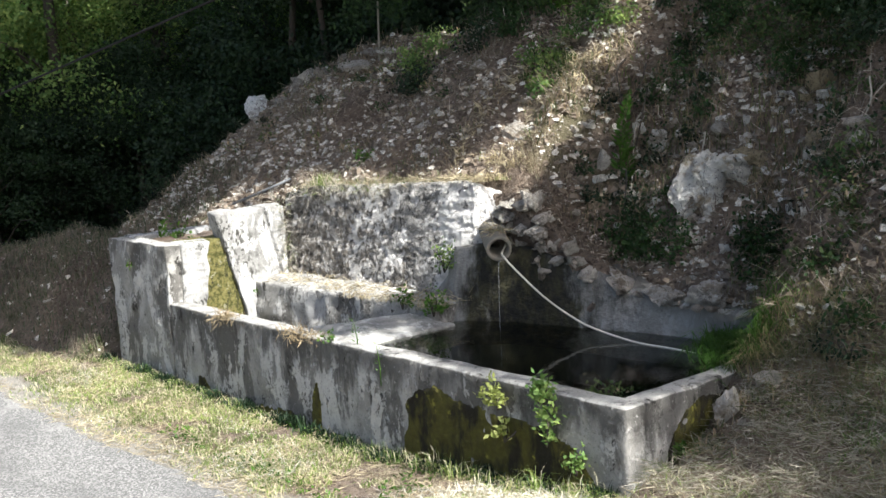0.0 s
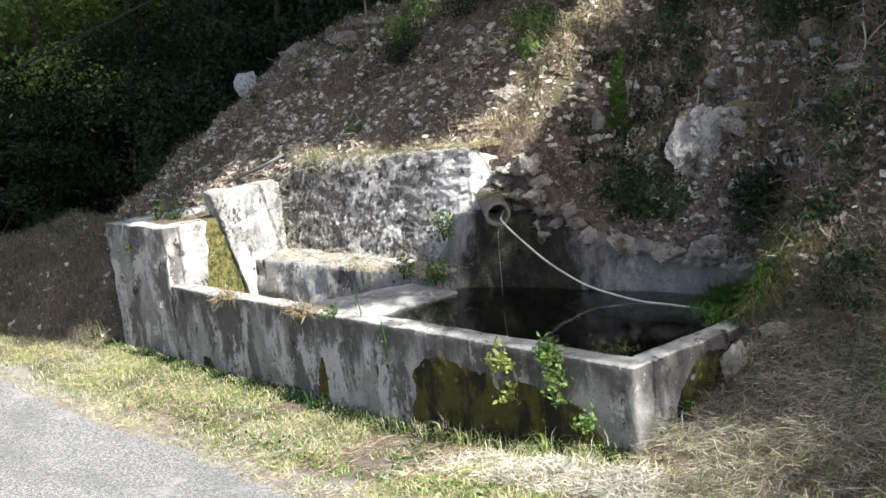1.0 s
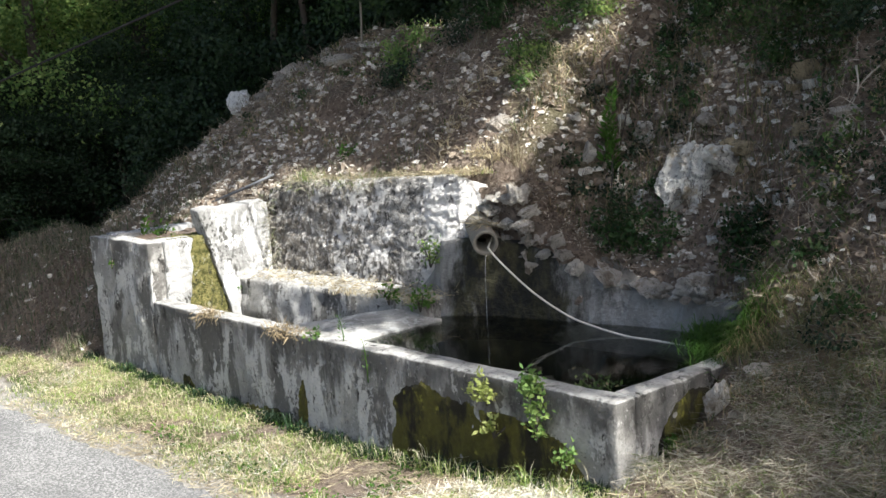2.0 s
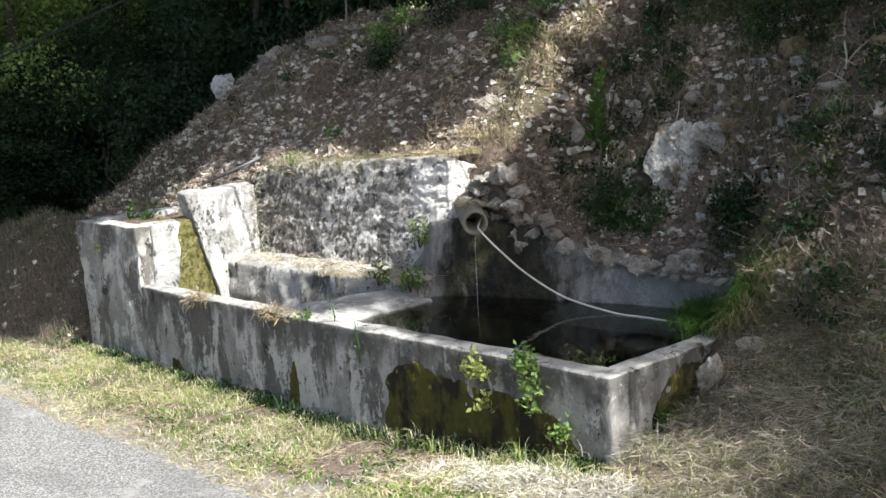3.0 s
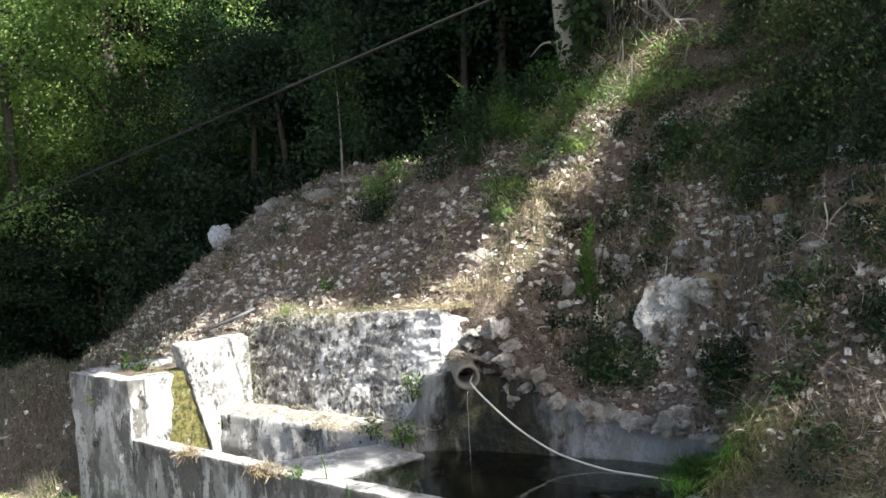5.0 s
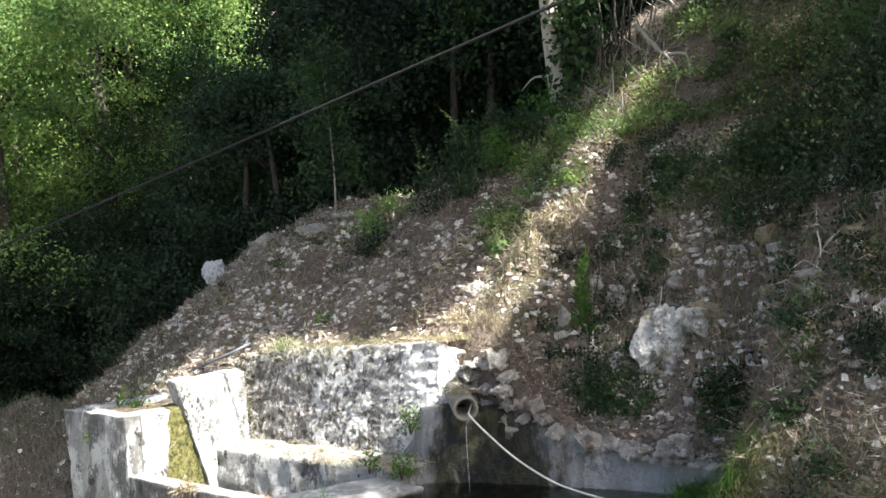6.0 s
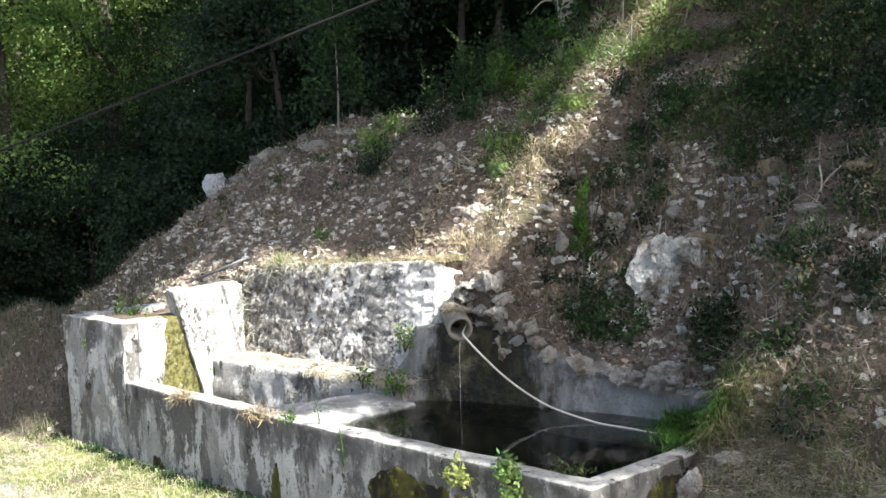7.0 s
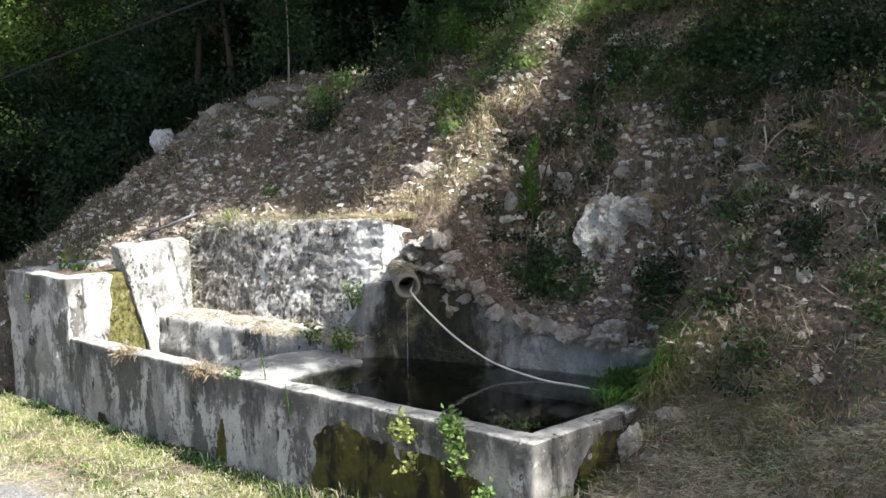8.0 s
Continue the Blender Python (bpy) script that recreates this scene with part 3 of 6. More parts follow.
# ---- the wash trough ----
RIM = 0.62
trough = tagged(empty("wash_trough", (-2.2, 0.0, 0.0)), "old plastered masonry wash trough with two basins beside the road", "wash trough")
UNDER = Matrix.Translation((2.2, 0, 0))
FLOOR = -0.28
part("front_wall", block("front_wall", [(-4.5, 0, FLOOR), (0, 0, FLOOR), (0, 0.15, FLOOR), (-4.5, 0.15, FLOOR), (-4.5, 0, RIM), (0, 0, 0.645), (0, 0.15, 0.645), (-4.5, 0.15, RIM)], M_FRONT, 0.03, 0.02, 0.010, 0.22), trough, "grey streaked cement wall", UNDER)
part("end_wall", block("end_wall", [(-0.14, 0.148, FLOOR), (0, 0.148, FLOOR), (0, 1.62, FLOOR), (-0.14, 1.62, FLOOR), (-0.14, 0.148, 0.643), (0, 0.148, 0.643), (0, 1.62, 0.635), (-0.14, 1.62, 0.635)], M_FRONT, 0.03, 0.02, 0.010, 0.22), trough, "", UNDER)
part("basin_floor", block("basin_floor", brick(-4.5, -0.14, 0.15, 1.7, -0.26, -0.02), M_ALGAE, 0.2, 0.01, 0.004), trough, "dark algae-covered bottom", UNDER)
part("divider", block("divider", [(-3.0, 0.149, -0.1), (-2.35, 0.149, -0.1), (-2.33, 1.02, -0.1), (-2.70, 1.0, -0.1),
                                  (-3.02, 0.149, 0.588), (-2.33, 0.149, 0.570), (-2.30, 1.02, 0.568), (-2.70, 0.95, 0.615)],
                       M_SLAB, 0.035, 0.02, 0.014, 0.18), trough, "pale worn washing slab between the basins", UNDER)
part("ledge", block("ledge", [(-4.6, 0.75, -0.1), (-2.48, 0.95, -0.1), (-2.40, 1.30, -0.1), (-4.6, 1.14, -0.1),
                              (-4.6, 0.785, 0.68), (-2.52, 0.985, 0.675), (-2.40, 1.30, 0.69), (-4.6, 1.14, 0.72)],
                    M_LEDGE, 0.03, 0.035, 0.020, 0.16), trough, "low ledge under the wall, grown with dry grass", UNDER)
part("pool_wall", swept_wall("pool_wall", [(-2.72, 0.90, 0.70, 0.34), (-2.52, 0.93, 0.92, 0.36), (-2.36, 1.00, 1.02, 0.30), (-2.22, 1.14, 1.06, 0.20), (-2.1, 1.26, 1.06, 0.13), (-2.0, 1.31, 1.06, 0.10),
                                           (-1.7, 1.40, 1.00, 0.1), (-1.55, 1.43, 0.94, 0.11), (-1.45, 1.45, 0.92, 0.12), (-1.2, 1.48, 0.82, 0.16), (-0.9, 1.53, 0.76, 0.18), (-0.5, 1.54, 0.74, 0.18), (-0.05, 1.56, 0.72, 0.12)],
                              -0.1, 0.42, M_RIM, 0.035, 0.012), trough, "curved grey plastered back wall of the pool, mossy under the pipe", UNDER)

# ---- the tank at the far end ----
tank = tagged(empty("tank", (-5.0, 0.0, 0.0)), "square cement tank, white on one side, filled with earth", "tank")
UP = Matrix.Translation((5.0, 0, 0))
TOP = 1.075
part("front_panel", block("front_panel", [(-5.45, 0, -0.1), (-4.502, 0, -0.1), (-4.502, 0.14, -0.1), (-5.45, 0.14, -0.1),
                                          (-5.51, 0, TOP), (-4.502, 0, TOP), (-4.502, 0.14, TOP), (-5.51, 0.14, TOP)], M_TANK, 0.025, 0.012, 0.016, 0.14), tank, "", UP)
part("side_panel", block("side_panel", [(-5.45, 0.14, 0.0), (-5.3, 0.14, 0.0), (-5.3, 0.95, 0.0), (-5.45, 0.95, 0.0),
                                        (-5.51, 0.14, TOP), (-5.33, 0.14, TOP), (-5.33, 0.95, TOP), (-5.51, 0.95, TOP)], M_WHITE, 0.05, 0.015, 0.01, 0.2), tank, "", UP)
part("side_panel", block("side_panel", [(-4.68, 0.141, 0), (-4.502, 0.141, 0), (-4.502, 0.25, 0), (-4.68, 0.25, 0), (-4.68, 0.141, TOP), (-4.502, 0.141, TOP), (-4.502, 0.405, TOP), (-4.68, 0.405, TOP)], M_WHITE, 0.025, 0.012, 0.016, 0.12), tank, "sunlit limewashed side", UP)
part("channel_back", block("channel_back", brick(-4.80, -4.545, 0.22, 0.86, 0.0, 1.07), M_MOSS_B, 0.03, 0.01, 0.010, 0.08), tank, "yellow-green mossy water channel", UP)
part("soil", block("soil", brick(-5.34, -4.67, 0.13, 1.15, 0.8, 1.04), M_EARTH, 0.04, 0.02, 0.03, 0.12), tank, "", UP)
part("pillar", block("pillar", [(-4.502, 0.83, 0.0), (-4.502, 1.14, 0.0), (-4.66, 1.14, 0.0), (-4.66, 0.83, 0.0),
                                (-4.502, 0.455, 1.275), (-4.502, 1.12, 1.285), (-4.64, 1.12, 1.30), (-4.64, 0.455, 1.285)], M_WHITE, 0.025, 0.014, 0.020, 0.12), tank, "white plastered pillar", UP)

# ---- the wall over the trough ----
wall = part("retaining_wall", swept_wall("retaining_wall", [(-4.62, 1.09, 1.36, 0.13), (-4.2, 1.12, 1.43, 0.13), (-3.4, 1.19, 1.46, 0.13), (-2.75, 1.25, 1.49, 0.12),
                                                           (-2.55, 1.29, 1.50, 0.10), (-2.44, 1.34, 1.49, 0.08), (-2.37, 1.43, 1.47, 0.05), (-2.33, 1.58, 1.42, 0.03)],
                                        0.4, 0.45, M_WALL, 0.014, 0.008, 0.14))
# the plaster has flaked off in shallow ragged patches
for v in wall.data.vertices:
    x, z = v.co.x, v.co.z
    n = noise.noise(Vector((x * 7, 0.4, z * 14))) + 0.6 * noise.noise(Vector((x * 17, 2.1, z * 34))) + 0.3 * noise.noise(Vector((x * 36, 5.0, z * 60)))
    v.co.y += 0.011 * float(smooth(0.0, 0.12, n)) + 0.010 * float(smooth(0.42, 0.5, n)) + 0.005 * noise.noise(Vector((x * 40, 1.0, z * 40)))
tagged(wall, "old lichen-blotched retaining wall with white lime patches", "wall", kind="structure")

# ---- the water ----
water = part("water", mesh("water", [(-2.42, 0.1, 0.55), (-0.1, 0.1, 0.55), (-0.1, 1.75, 0.55), (-2.42, 1.75, 0.55)], [(0, 1, 2, 3)], M_WATER))
tagged(water, "dark still water in the basin", "water", kind="structure")

# ---- trees ----
def tree(seed, height, spread_r, bare, material, bark=None, clumps=55, per=420, leaf=0.066):
    """A tapered trunk with limbs and a crown of small leaves in clumps."""
    rnd = random.Random(seed)
    rng = np.random.default_rng(seed)
    root = empty("tree")
    lean = Vector((rnd.uniform(-0.12, 0.12), rnd.uniform(-0.12, 0.12), 1))
    line = [Vector((rnd.uniform(-0.1, 0.1) * f * height * 0.3, rnd.uniform(-0.1, 0.1) * f * height * 0.3, 0)) + lean * height * 0.85 * f for f in (0, 0.15, 0.35, 0.6, 0.85, 1.0)]
    line[0].z = -0.3
    r0 = height * 0.016 + 0.02
    trunk = part("trunk", tube("trunk", glide(line, 20), [r0 * (1 - 0.85 * k / 20) for k in range(21)], bark or M_BARK, 7), root)
    cs, ws = [], []
    for k in range(clumps):
        f = rnd.uniform(bare, 1.0)
        stem = line[0].lerp(line[-1], f)
        a = rnd.uniform(0, 2 * math.pi)
        fill = math.sin(math.pi * min(1, max(0.08, (f - bare) / (1 - bare) * 0.85 + 0.12)))
        d = spread_r * fill * math.sqrt(rnd.uniform(0.08, 1))
        c = stem + Vector((math.cos(a) * d, math.sin(a) * d, 0.25 * d + rnd.gauss(0, 0.2)))
        if k % 7 == 0:
            mid = stem.lerp(c, 0.5) + Vector((0, 0, 0.1 * d))
            part("limb", tube("limb", glide([stem - Vector((0, 0, 0.2 * d)), mid, c], 6), [r0 * 0.4 * (1 - f * 0.6), r0 * 0.26, r0 * 0.2, r0 * 0.16, r0 * 0.12, r0 * 0.08, r0 * 0.04][:7], bark or M_BARK, 5), trunk)
        s = rnd.uniform(0.16, 0.36) * spread_r * 0.42
        pts = rng.normal(0, 1, (per, 3)) * (s, s, s * 0.55) + np.array(c)
        cs.append(pts)
        ws.append(rng.normal(0, 1, (per, 3)) + (0, 0, -0.3))
    cs, ws = np.concatenate(cs), np.concatenate(ws)
    n = len(cs)
    part("crown", leaves("crown", cs, ws, rng.uniform(0.7, 1.3, n) * leaf, rng.uniform(0.5, 0.8, n) * leaf, material), root)
    return root


def stand(ob, x, y, turn=0.0, size=1.0, sink=0.0):
    return Matrix.Translation((x, y, float(terrain(np.array(x), np.array(y))) - sink)) @ Matrix.Rotation(turn, 4, "Z") @ Matrix.Scale(size, 4)


def plant(proto, spots, label, category, group):
    """The first spot takes the tree itself, the others take copies."""
    for k, (x, y, turn, size) in enumerate(spots):
        m = stand(proto, x, y, turn, size, 0.1)
        ob = proto if k == 0 else copy_thing(proto, m)
        if k == 0:
            continue
        tagged(ob, label, category, group)
        ob.matrix_basis = m
    tagged(proto, label, category, group)
    proto.matrix_basis = stand(proto, *spots[0][:2], spots[0][2], spots[0][3], 0.1)


def ring(count, r0, r1, a0, a1, seed):
    """Scattered places in the wood, by distance and bearing from the road."""
    rnd = random.Random(seed)
    out = []
    for k in range(count):
        a = radians(a0 + (a1 - a0) * (k + rnd.uniform(0.1, 0.9)) / count)
        r = rnd.uniform(r0, r1)
        out.append((3 + r * math.cos(a), -4 + r * math.sin(a), rnd.uniform(0, 6.28), rnd.uniform(0.8, 1.2)))
    return out


# sun and shade in the wood are partly in the leaf colours chosen here
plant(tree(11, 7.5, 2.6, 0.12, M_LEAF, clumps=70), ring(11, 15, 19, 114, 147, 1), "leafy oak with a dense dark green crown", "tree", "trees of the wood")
plant(tree(12, 9.5, 3.0, 0.10, M_LEAF_B, clumps=46, per=520, leaf=0.078), ring(13, 18, 22, 144, 176, 2), "broad tree with yellow-green leaves, coloured brighter for sun", "tree", "trees of the wood")
plant(tree(13, 6.0, 2.2, 0.0, M_LEAF_D, clumps=60), ring(11, 13.5, 16, 118, 146, 3), "low dark evergreen oak at the gully's edge, darkened further for shade", "tree", "trees of the wood")
plant(tree(15, 5.0, 2.6, 0.0, M_LEAF_D, clumps=60), [(x, y, t, 0.7 * q) for x, y, t, q in ring(15, 15.5, 18, 146, 176, 6)], "low thicket at the foot of the wood, darkened for shade", "bush", "thicket of the gully")
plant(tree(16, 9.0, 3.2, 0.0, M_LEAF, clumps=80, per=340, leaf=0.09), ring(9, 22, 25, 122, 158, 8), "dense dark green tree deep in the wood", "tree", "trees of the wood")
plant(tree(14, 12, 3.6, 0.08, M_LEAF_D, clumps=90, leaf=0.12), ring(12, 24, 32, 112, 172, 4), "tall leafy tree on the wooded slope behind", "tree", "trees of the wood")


def shade_tree(seed, x, y, height, regions, far=(6.6, 9.4), puff=0.19, leaf=0.13):
    """A tall tree up the slope; regions of its crown, by the stretch of ground that they shade: x0, x1, y0, y1, clumps, and where it needs them its height (0: the ground) and the clumps' size."""
    rnd = random.Random(seed)
    rng = np.random.default_rng(seed)
    base = Vector((x, y, float(terrain(np.array(x), np.array(y))) - 0.2))
    root = tagged(empty("tree", base), "tall leafy tree on the slope, shading the bank", "tree", "shade trees")
    top = base + Vector((0.2, -0.3, height))
    line = [base, base.lerp(top, 0.3) + Vector((0.15, 0.1, 0)), base.lerp(top, 0.65), top]
    local = Matrix.Translation(-base)
    trunk = part("trunk", tube("trunk", glide(line, 18), [0.17 * (1 - 0.8 * k / 18) for k in range(19)], M_BARK, 8), root, "", local)
    cs, ws = [], []
    for x0, x1, y0, y1, count, *over in regions:
        for k in range(count):
            px, py = rnd.uniform(x0, x1), rnd.uniform(y0, y1)
            c = Vector((px, py, over[0] if over and over[0] else max(0.75, float(terrain(np.array(px), np.array(py)))))) + SUN_DIR * rnd.uniform(*far)
            if k % 36 == 0:
                stem = base.lerp(top, rnd.uniform(0.55, 0.95))
                part("limb", tube("limb", glide([stem, stem.lerp(c, 0.5) + Vector((0, 0, 0.3)), c], 8), [0.05, 0.042, 0.036, 0.03, 0.025, 0.02, 0.015, 0.01, 0.006], M_BARK, 5), trunk)
            size = over[1] if len(over) > 1 else puff
            cs.append(np.clip(rng.normal(0, 1, (70, 3)), -1.5, 1.5) * (size, size, size * 0.7) + np.array(c))
            ws.append(rng.normal(0, 1, (70, 3)) + (0, 0, -0.3))
    cs, ws = np.concatenate(cs), np.concatenate(ws)
    n = len(cs)
    part("crown", leaves("crown", cs, ws, rng.uniform(0.75, 1.25, n) * leaf, rng.uniform(0.5, 0.8, n) * leaf, M_LEAF), root, "", local)


shade_tree(31, 2.4, 5.2, 9.0, [(-8.0, -3.0, 1.95, 2.4, 170), (-8.0, -4.85, 2.4, 2.9, 100), (-4.1, -2.95, 2.4, 2.9, 60), (-3.4, -2.95, 2.9, 4.3, 60), (-9.8, -5.75, 0.0, 1.9, 130), (-9.8, -5.8, -0.3, 0.1, 40), (-9.0, -4.7, 1.35, 1.95, 80), (-4.6, -3.2, 1.72, 1.95, 40), (-3.3, -2.88, 1.70, 2.1, 40, 0, 0.10), (-3.2, -2.84, 2.1, 3.2, 56, 0, 0.10), (-3.05, -2.6, 0.2, 0.75, 9, 0.6, 0.09), (-2.72, -2.25, 0.97, 1.2, 16, 0.8, 0.08)], (6.6, 9.4), 0.16)
shade_tree(32, 4.4, 4.6, 10.0, [(-2.06, -1.65, 1.85, 2.7, 14, 0, 0.10), (-1.98, -1.6, 2.7, 3.4, 12, 0, 0.10), (-1.85, -1.4, 3.4, 4.3, 16, 0, 0.12), (-0.8, 1.5, 4.2, 5.6, 38), (-2.12, -1.3, 1.58, 1.8, 20, 1.2, 0.12)], (6.6, 9.4), 0.16)
shade_tree(36, 11.0, 3.6, 15.0, [(-1.75, 1.4, 1.75, 2.5, 8), (-1.7, 1.4, 2.5, 3.2, 17), (0.1, 1.4, 2.3, 3.4, 12), (-1.5, 1.4, 3.2, 4.2, 26), (-0.2, 0.6, 1.05, 1.7, 3, 0.9)], (16.0, 22.0), 0.30)
shade_tree(33, 5.75, 2.93, 9.5, [(0.62, 4.0, -0.02, 0.6, 16, 0.35), (0.7, 3.2, 0.7, 1.3, 4), (0.9, 4.0, 1.5, 1.8, 4), (0.35, 0.8, 0.40, 0.6, 3, 0.45), (0.02, 0.45, 0.27, 1.0, 9, 0.45), (-1.9, -0.45, 0.6, 1.75, 36), (-1.5, -0.2, 0.25, 0.6, 16)], (10.5, 13.0), 0.20, 0.14)
shade_tree(34, 3.0, 10.0, 15.0, [(-18.5, -5.0, 9.5, 13.0, 260), (-14.5, -5.0, 5.6, 9.5, 220), (-16.4, -8.5, 1.0, 5.6, 230)], (15.0, 19.0), 0.7, 0.36)
shade_tree(35, 2.0, 15.0, 16.0, [(-24.0, -6.0, 13.0, 22.0, 200)], (17.0, 20.0), 1.0, 0.5)

# ---- places on the ground ----
def ground_z(x, y):
    return terrain(np.asarray(x, float), np.asarray(y, float))


def scatter(n, x0, x1, y0, y1, seed, keep=None):
    rng = np.random.default_rng(seed)
    x, y = rng.uniform(x0, x1, n), rng.uniform(y0, y1, n)
    if keep is not None:
        k = keep(x, y)
        x, y = x[k], y[k]
    return np.stack([x, y, ground_z(x, y)], 1)


def stuff(name, me, label, category):
    return tagged(part(name, me), label, category, kind="stuff")


# ---- stones ----
STONES = [stone_mesh("stone", 40 + k, M_STONE if k % 3 else M_STONE_W, 0.55 + 0.05 * k, 2, 0.3) for k in range(6)]
PALE = [stone_mesh("pale_stone", 50 + k, M_STONE_W, 0.7, 3) for k in range(4)]
WHITE = stone_mesh("white_stone", 57, M_WHITE_STONE, 0.9, 4, 0.35)
OCHRE = [stone_mesh("ochre_stone", 60 + k, M_STONE_Y, 0.75, 3) for k in range(2)]


def stone(me, x, y, z, sx, sy, sz, turn=0.0, tilt=0.0, name="stone", label="", category="stone", group="", parent=None):
    ob = new(name, me)
    ob.matrix_basis = Matrix.Translation((x, y, z)) @ Euler((tilt, tilt * 0.6, turn)).to_matrix().to_4x4() @ Matrix.Diagonal((sx, sy, sz, 1))
    if parent:
        ob.parent = parent
    else:
        tagged(ob, label, category, group)
    return ob


def lay_stones():
    big = [  # x, y, z, width, depth, height, kind, turn
        (-5.2, 2.55, 2.45, 0.38, 0.3, 0.14, 1, 0.3), (-5.3, 2.28, 2.19, 0.14, 0.12, 0.12, 2, 0.8),
        (-4.94, 2.71, 2.56, 0.24, 0.2, 0.1, 3, 0.1), (-6.0, 2.5, 2.38, 0.22, 0.2, 0.22, 1, 1.5), (-5.6, 2.66, 2.5, 0.15, 0.12, 0.14, 2, 2.2),
        (-3.55, 1.86, 1.86, 0.16, 0.14, 0.14, 0, 0.7), (-3.45, 2.43, 2.35, 0.2, 0.15, 0.17, 1, 2.5), (-2.55, 1.94, 1.82, 0.2, 0.16, 0.15, 2, 1.1),
        (-2.75, 2.05, 1.93, 0.14, 0.12, 0.12, 3, 0.2), (-1.66, 2.5, 1.72, 0.19, 0.16, 0.16, 2, 0.5), (-1.93, 2.2, 1.60, 0.15, 0.13, 0.2, 3, 1.9),
        (-1.13, 2.54, 1.80, 0.2, 0.2, 0.12, 3, 0.9)]
    stone(WHITE, -6.43, 2.12, 2.05, 0.25, 0.24, 0.30, 0.4, 0.3, "white_stone", "white angular stone standing on the crest", "stone")
    for x, y, z, w, d, h, kind, turn in big:
        stone(PALE[kind], x, y, z, w, d, h * 1.35, turn, 0.2, "pale_stone", "pale limestone block lying on the earth slope", "stone", "pale stones on the slope")
    for x, y, z, w, d, h, kind, turn in ((-0.54, 2.77, 2.10, 0.2, 0.18, 0.34, 0, 0.5), (0.28, 2.2, 2.12, 0.2, 0.18, 0.16, 1, 0.2), (-0.46, 2.48, 1.74, 0.12, 0.12, 0.2, 1, 1.2), (-0.62, 2.72, 2.0, 0.2, 0.16, 0.13, 0, 2.0)):
        stone(OCHRE[kind], x, y, z, w, d, h, turn, 0.25, "ochre_stone", "ochre broken stone sticking out of the bank", "stone", "ochre stones")
    for x, y, z, w, d, h, kind, turn in ((0.14, 1.94, 1.88, 0.24, 0.16, 0.1, 0, 0.1), (0.18, 1.87, 1.79, 0.11, 0.12, 0.2, 1, 0.6), (0.2, 1.62, 1.49, 0.09, 0.09, 0.18, 2, 1.0), (-0.33, 2.42, 1.66, 0.1, 0.1, 0.1, 3, 0.3)):
        stone(PALE[kind], x, y, z, w, d, h, turn, 0.2, "pale_stone", "pale flat stone in the crumbling bank", "stone", "pale stones on the slope")
    # beside the end of the trough
    stone(PALE[0], 0.20, 0.50, 0.56, 0.13, 0.12, 0.32, 0.5, 0.15, "pale_stone", "upright pale stone leaning beside the trough's end", "stone")
    stone(STONES[1], 0.33, 0.52, 0.51, 0.17, 0.14, 0.17, 1.0, 0.1, "stone", "rounded grey stone beside the trough's end", "stone")
    stone(PALE[3], 0.27, 0.80, 0.66, 0.14, 0.12, 0.10, 0.2, 0.1, "pale_stone", "white stone on the bank beside the trough", "stone")
    stone(STONES[2], 0.36, 0.80, 0.62, 0.14, 0.12, 0.07, 0.8, 0.05, "stone", "small flat grey stone on the bank", "stone")


def crag_mesh(name, seed, chunks, material):
    """A broken rock of several angular chunks wedged together; chunks of x, y, z, width, depth, height."""
    rnd = random.Random(seed)
    verts, faces = [], []
    for x, y, z, w, d, h in chunks:
        bm = bmesh.new()
        for _ in range(11):
            p = Vector((rnd.gauss(0, 1), rnd.gauss(0, 1), rnd.gauss(0, 1)))
            q = p / max(abs(p.x), abs(p.y), abs(p.z))
            bm.verts.new((p.normalized() * 0.2 + q * 0.8) * 0.5)
        hull = bmesh.ops.convex_hull(bm, input=bm.verts[:])
        inside = {g for g in hull["geom_interior"] + hull["geom_unused"] if isinstance(g, bmesh.types.BMVert)}
        bmesh.ops.delete(bm, geom=list(inside), context="VERTS")
        for _ in range(5):
            long_edges = [e for e in bm.edges if Vector(((e.verts[0].co - e.verts[1].co).x * w, (e.verts[0].co - e.verts[1].co).y * d, (e.verts[0].co - e.verts[1].co).z * h)).length > 0.016]
            if long_edges:
                bmesh.ops.subdivide_edges(bm, edges=long_edges, cuts=1)
                bmesh.ops.triangulate(bm, faces=[f for f in bm.faces if len(f.verts) > 3])
        off = len(verts)
        bm.verts.index_update()
        for v in bm.verts:
            p = Vector((v.co.x * w, v.co.y * d, v.co.z * h))
            at = p + Vector((x, y, z)) + Vector((seed, 0, 0))
            step = abs((at.z * 16 + at.x * 5 + 1.5 * noise.noise(at * 6)) % 1 - 0.5)
            p += 0.012 * noise.noise_vector(at * 9) + 0.019 * noise.noise_vector(at * 19) + 0.011 * noise.noise_vector(at * 45) - p.normalized() * 0.012 * max(0.0, 1 - step / 0.14)
            verts.append(p + Vector((x, y, z)))
        faces.extend([[v.index + off for v in f.verts] for f in bm.faces])
        bm.free()
    return mesh(name, verts, faces, material)


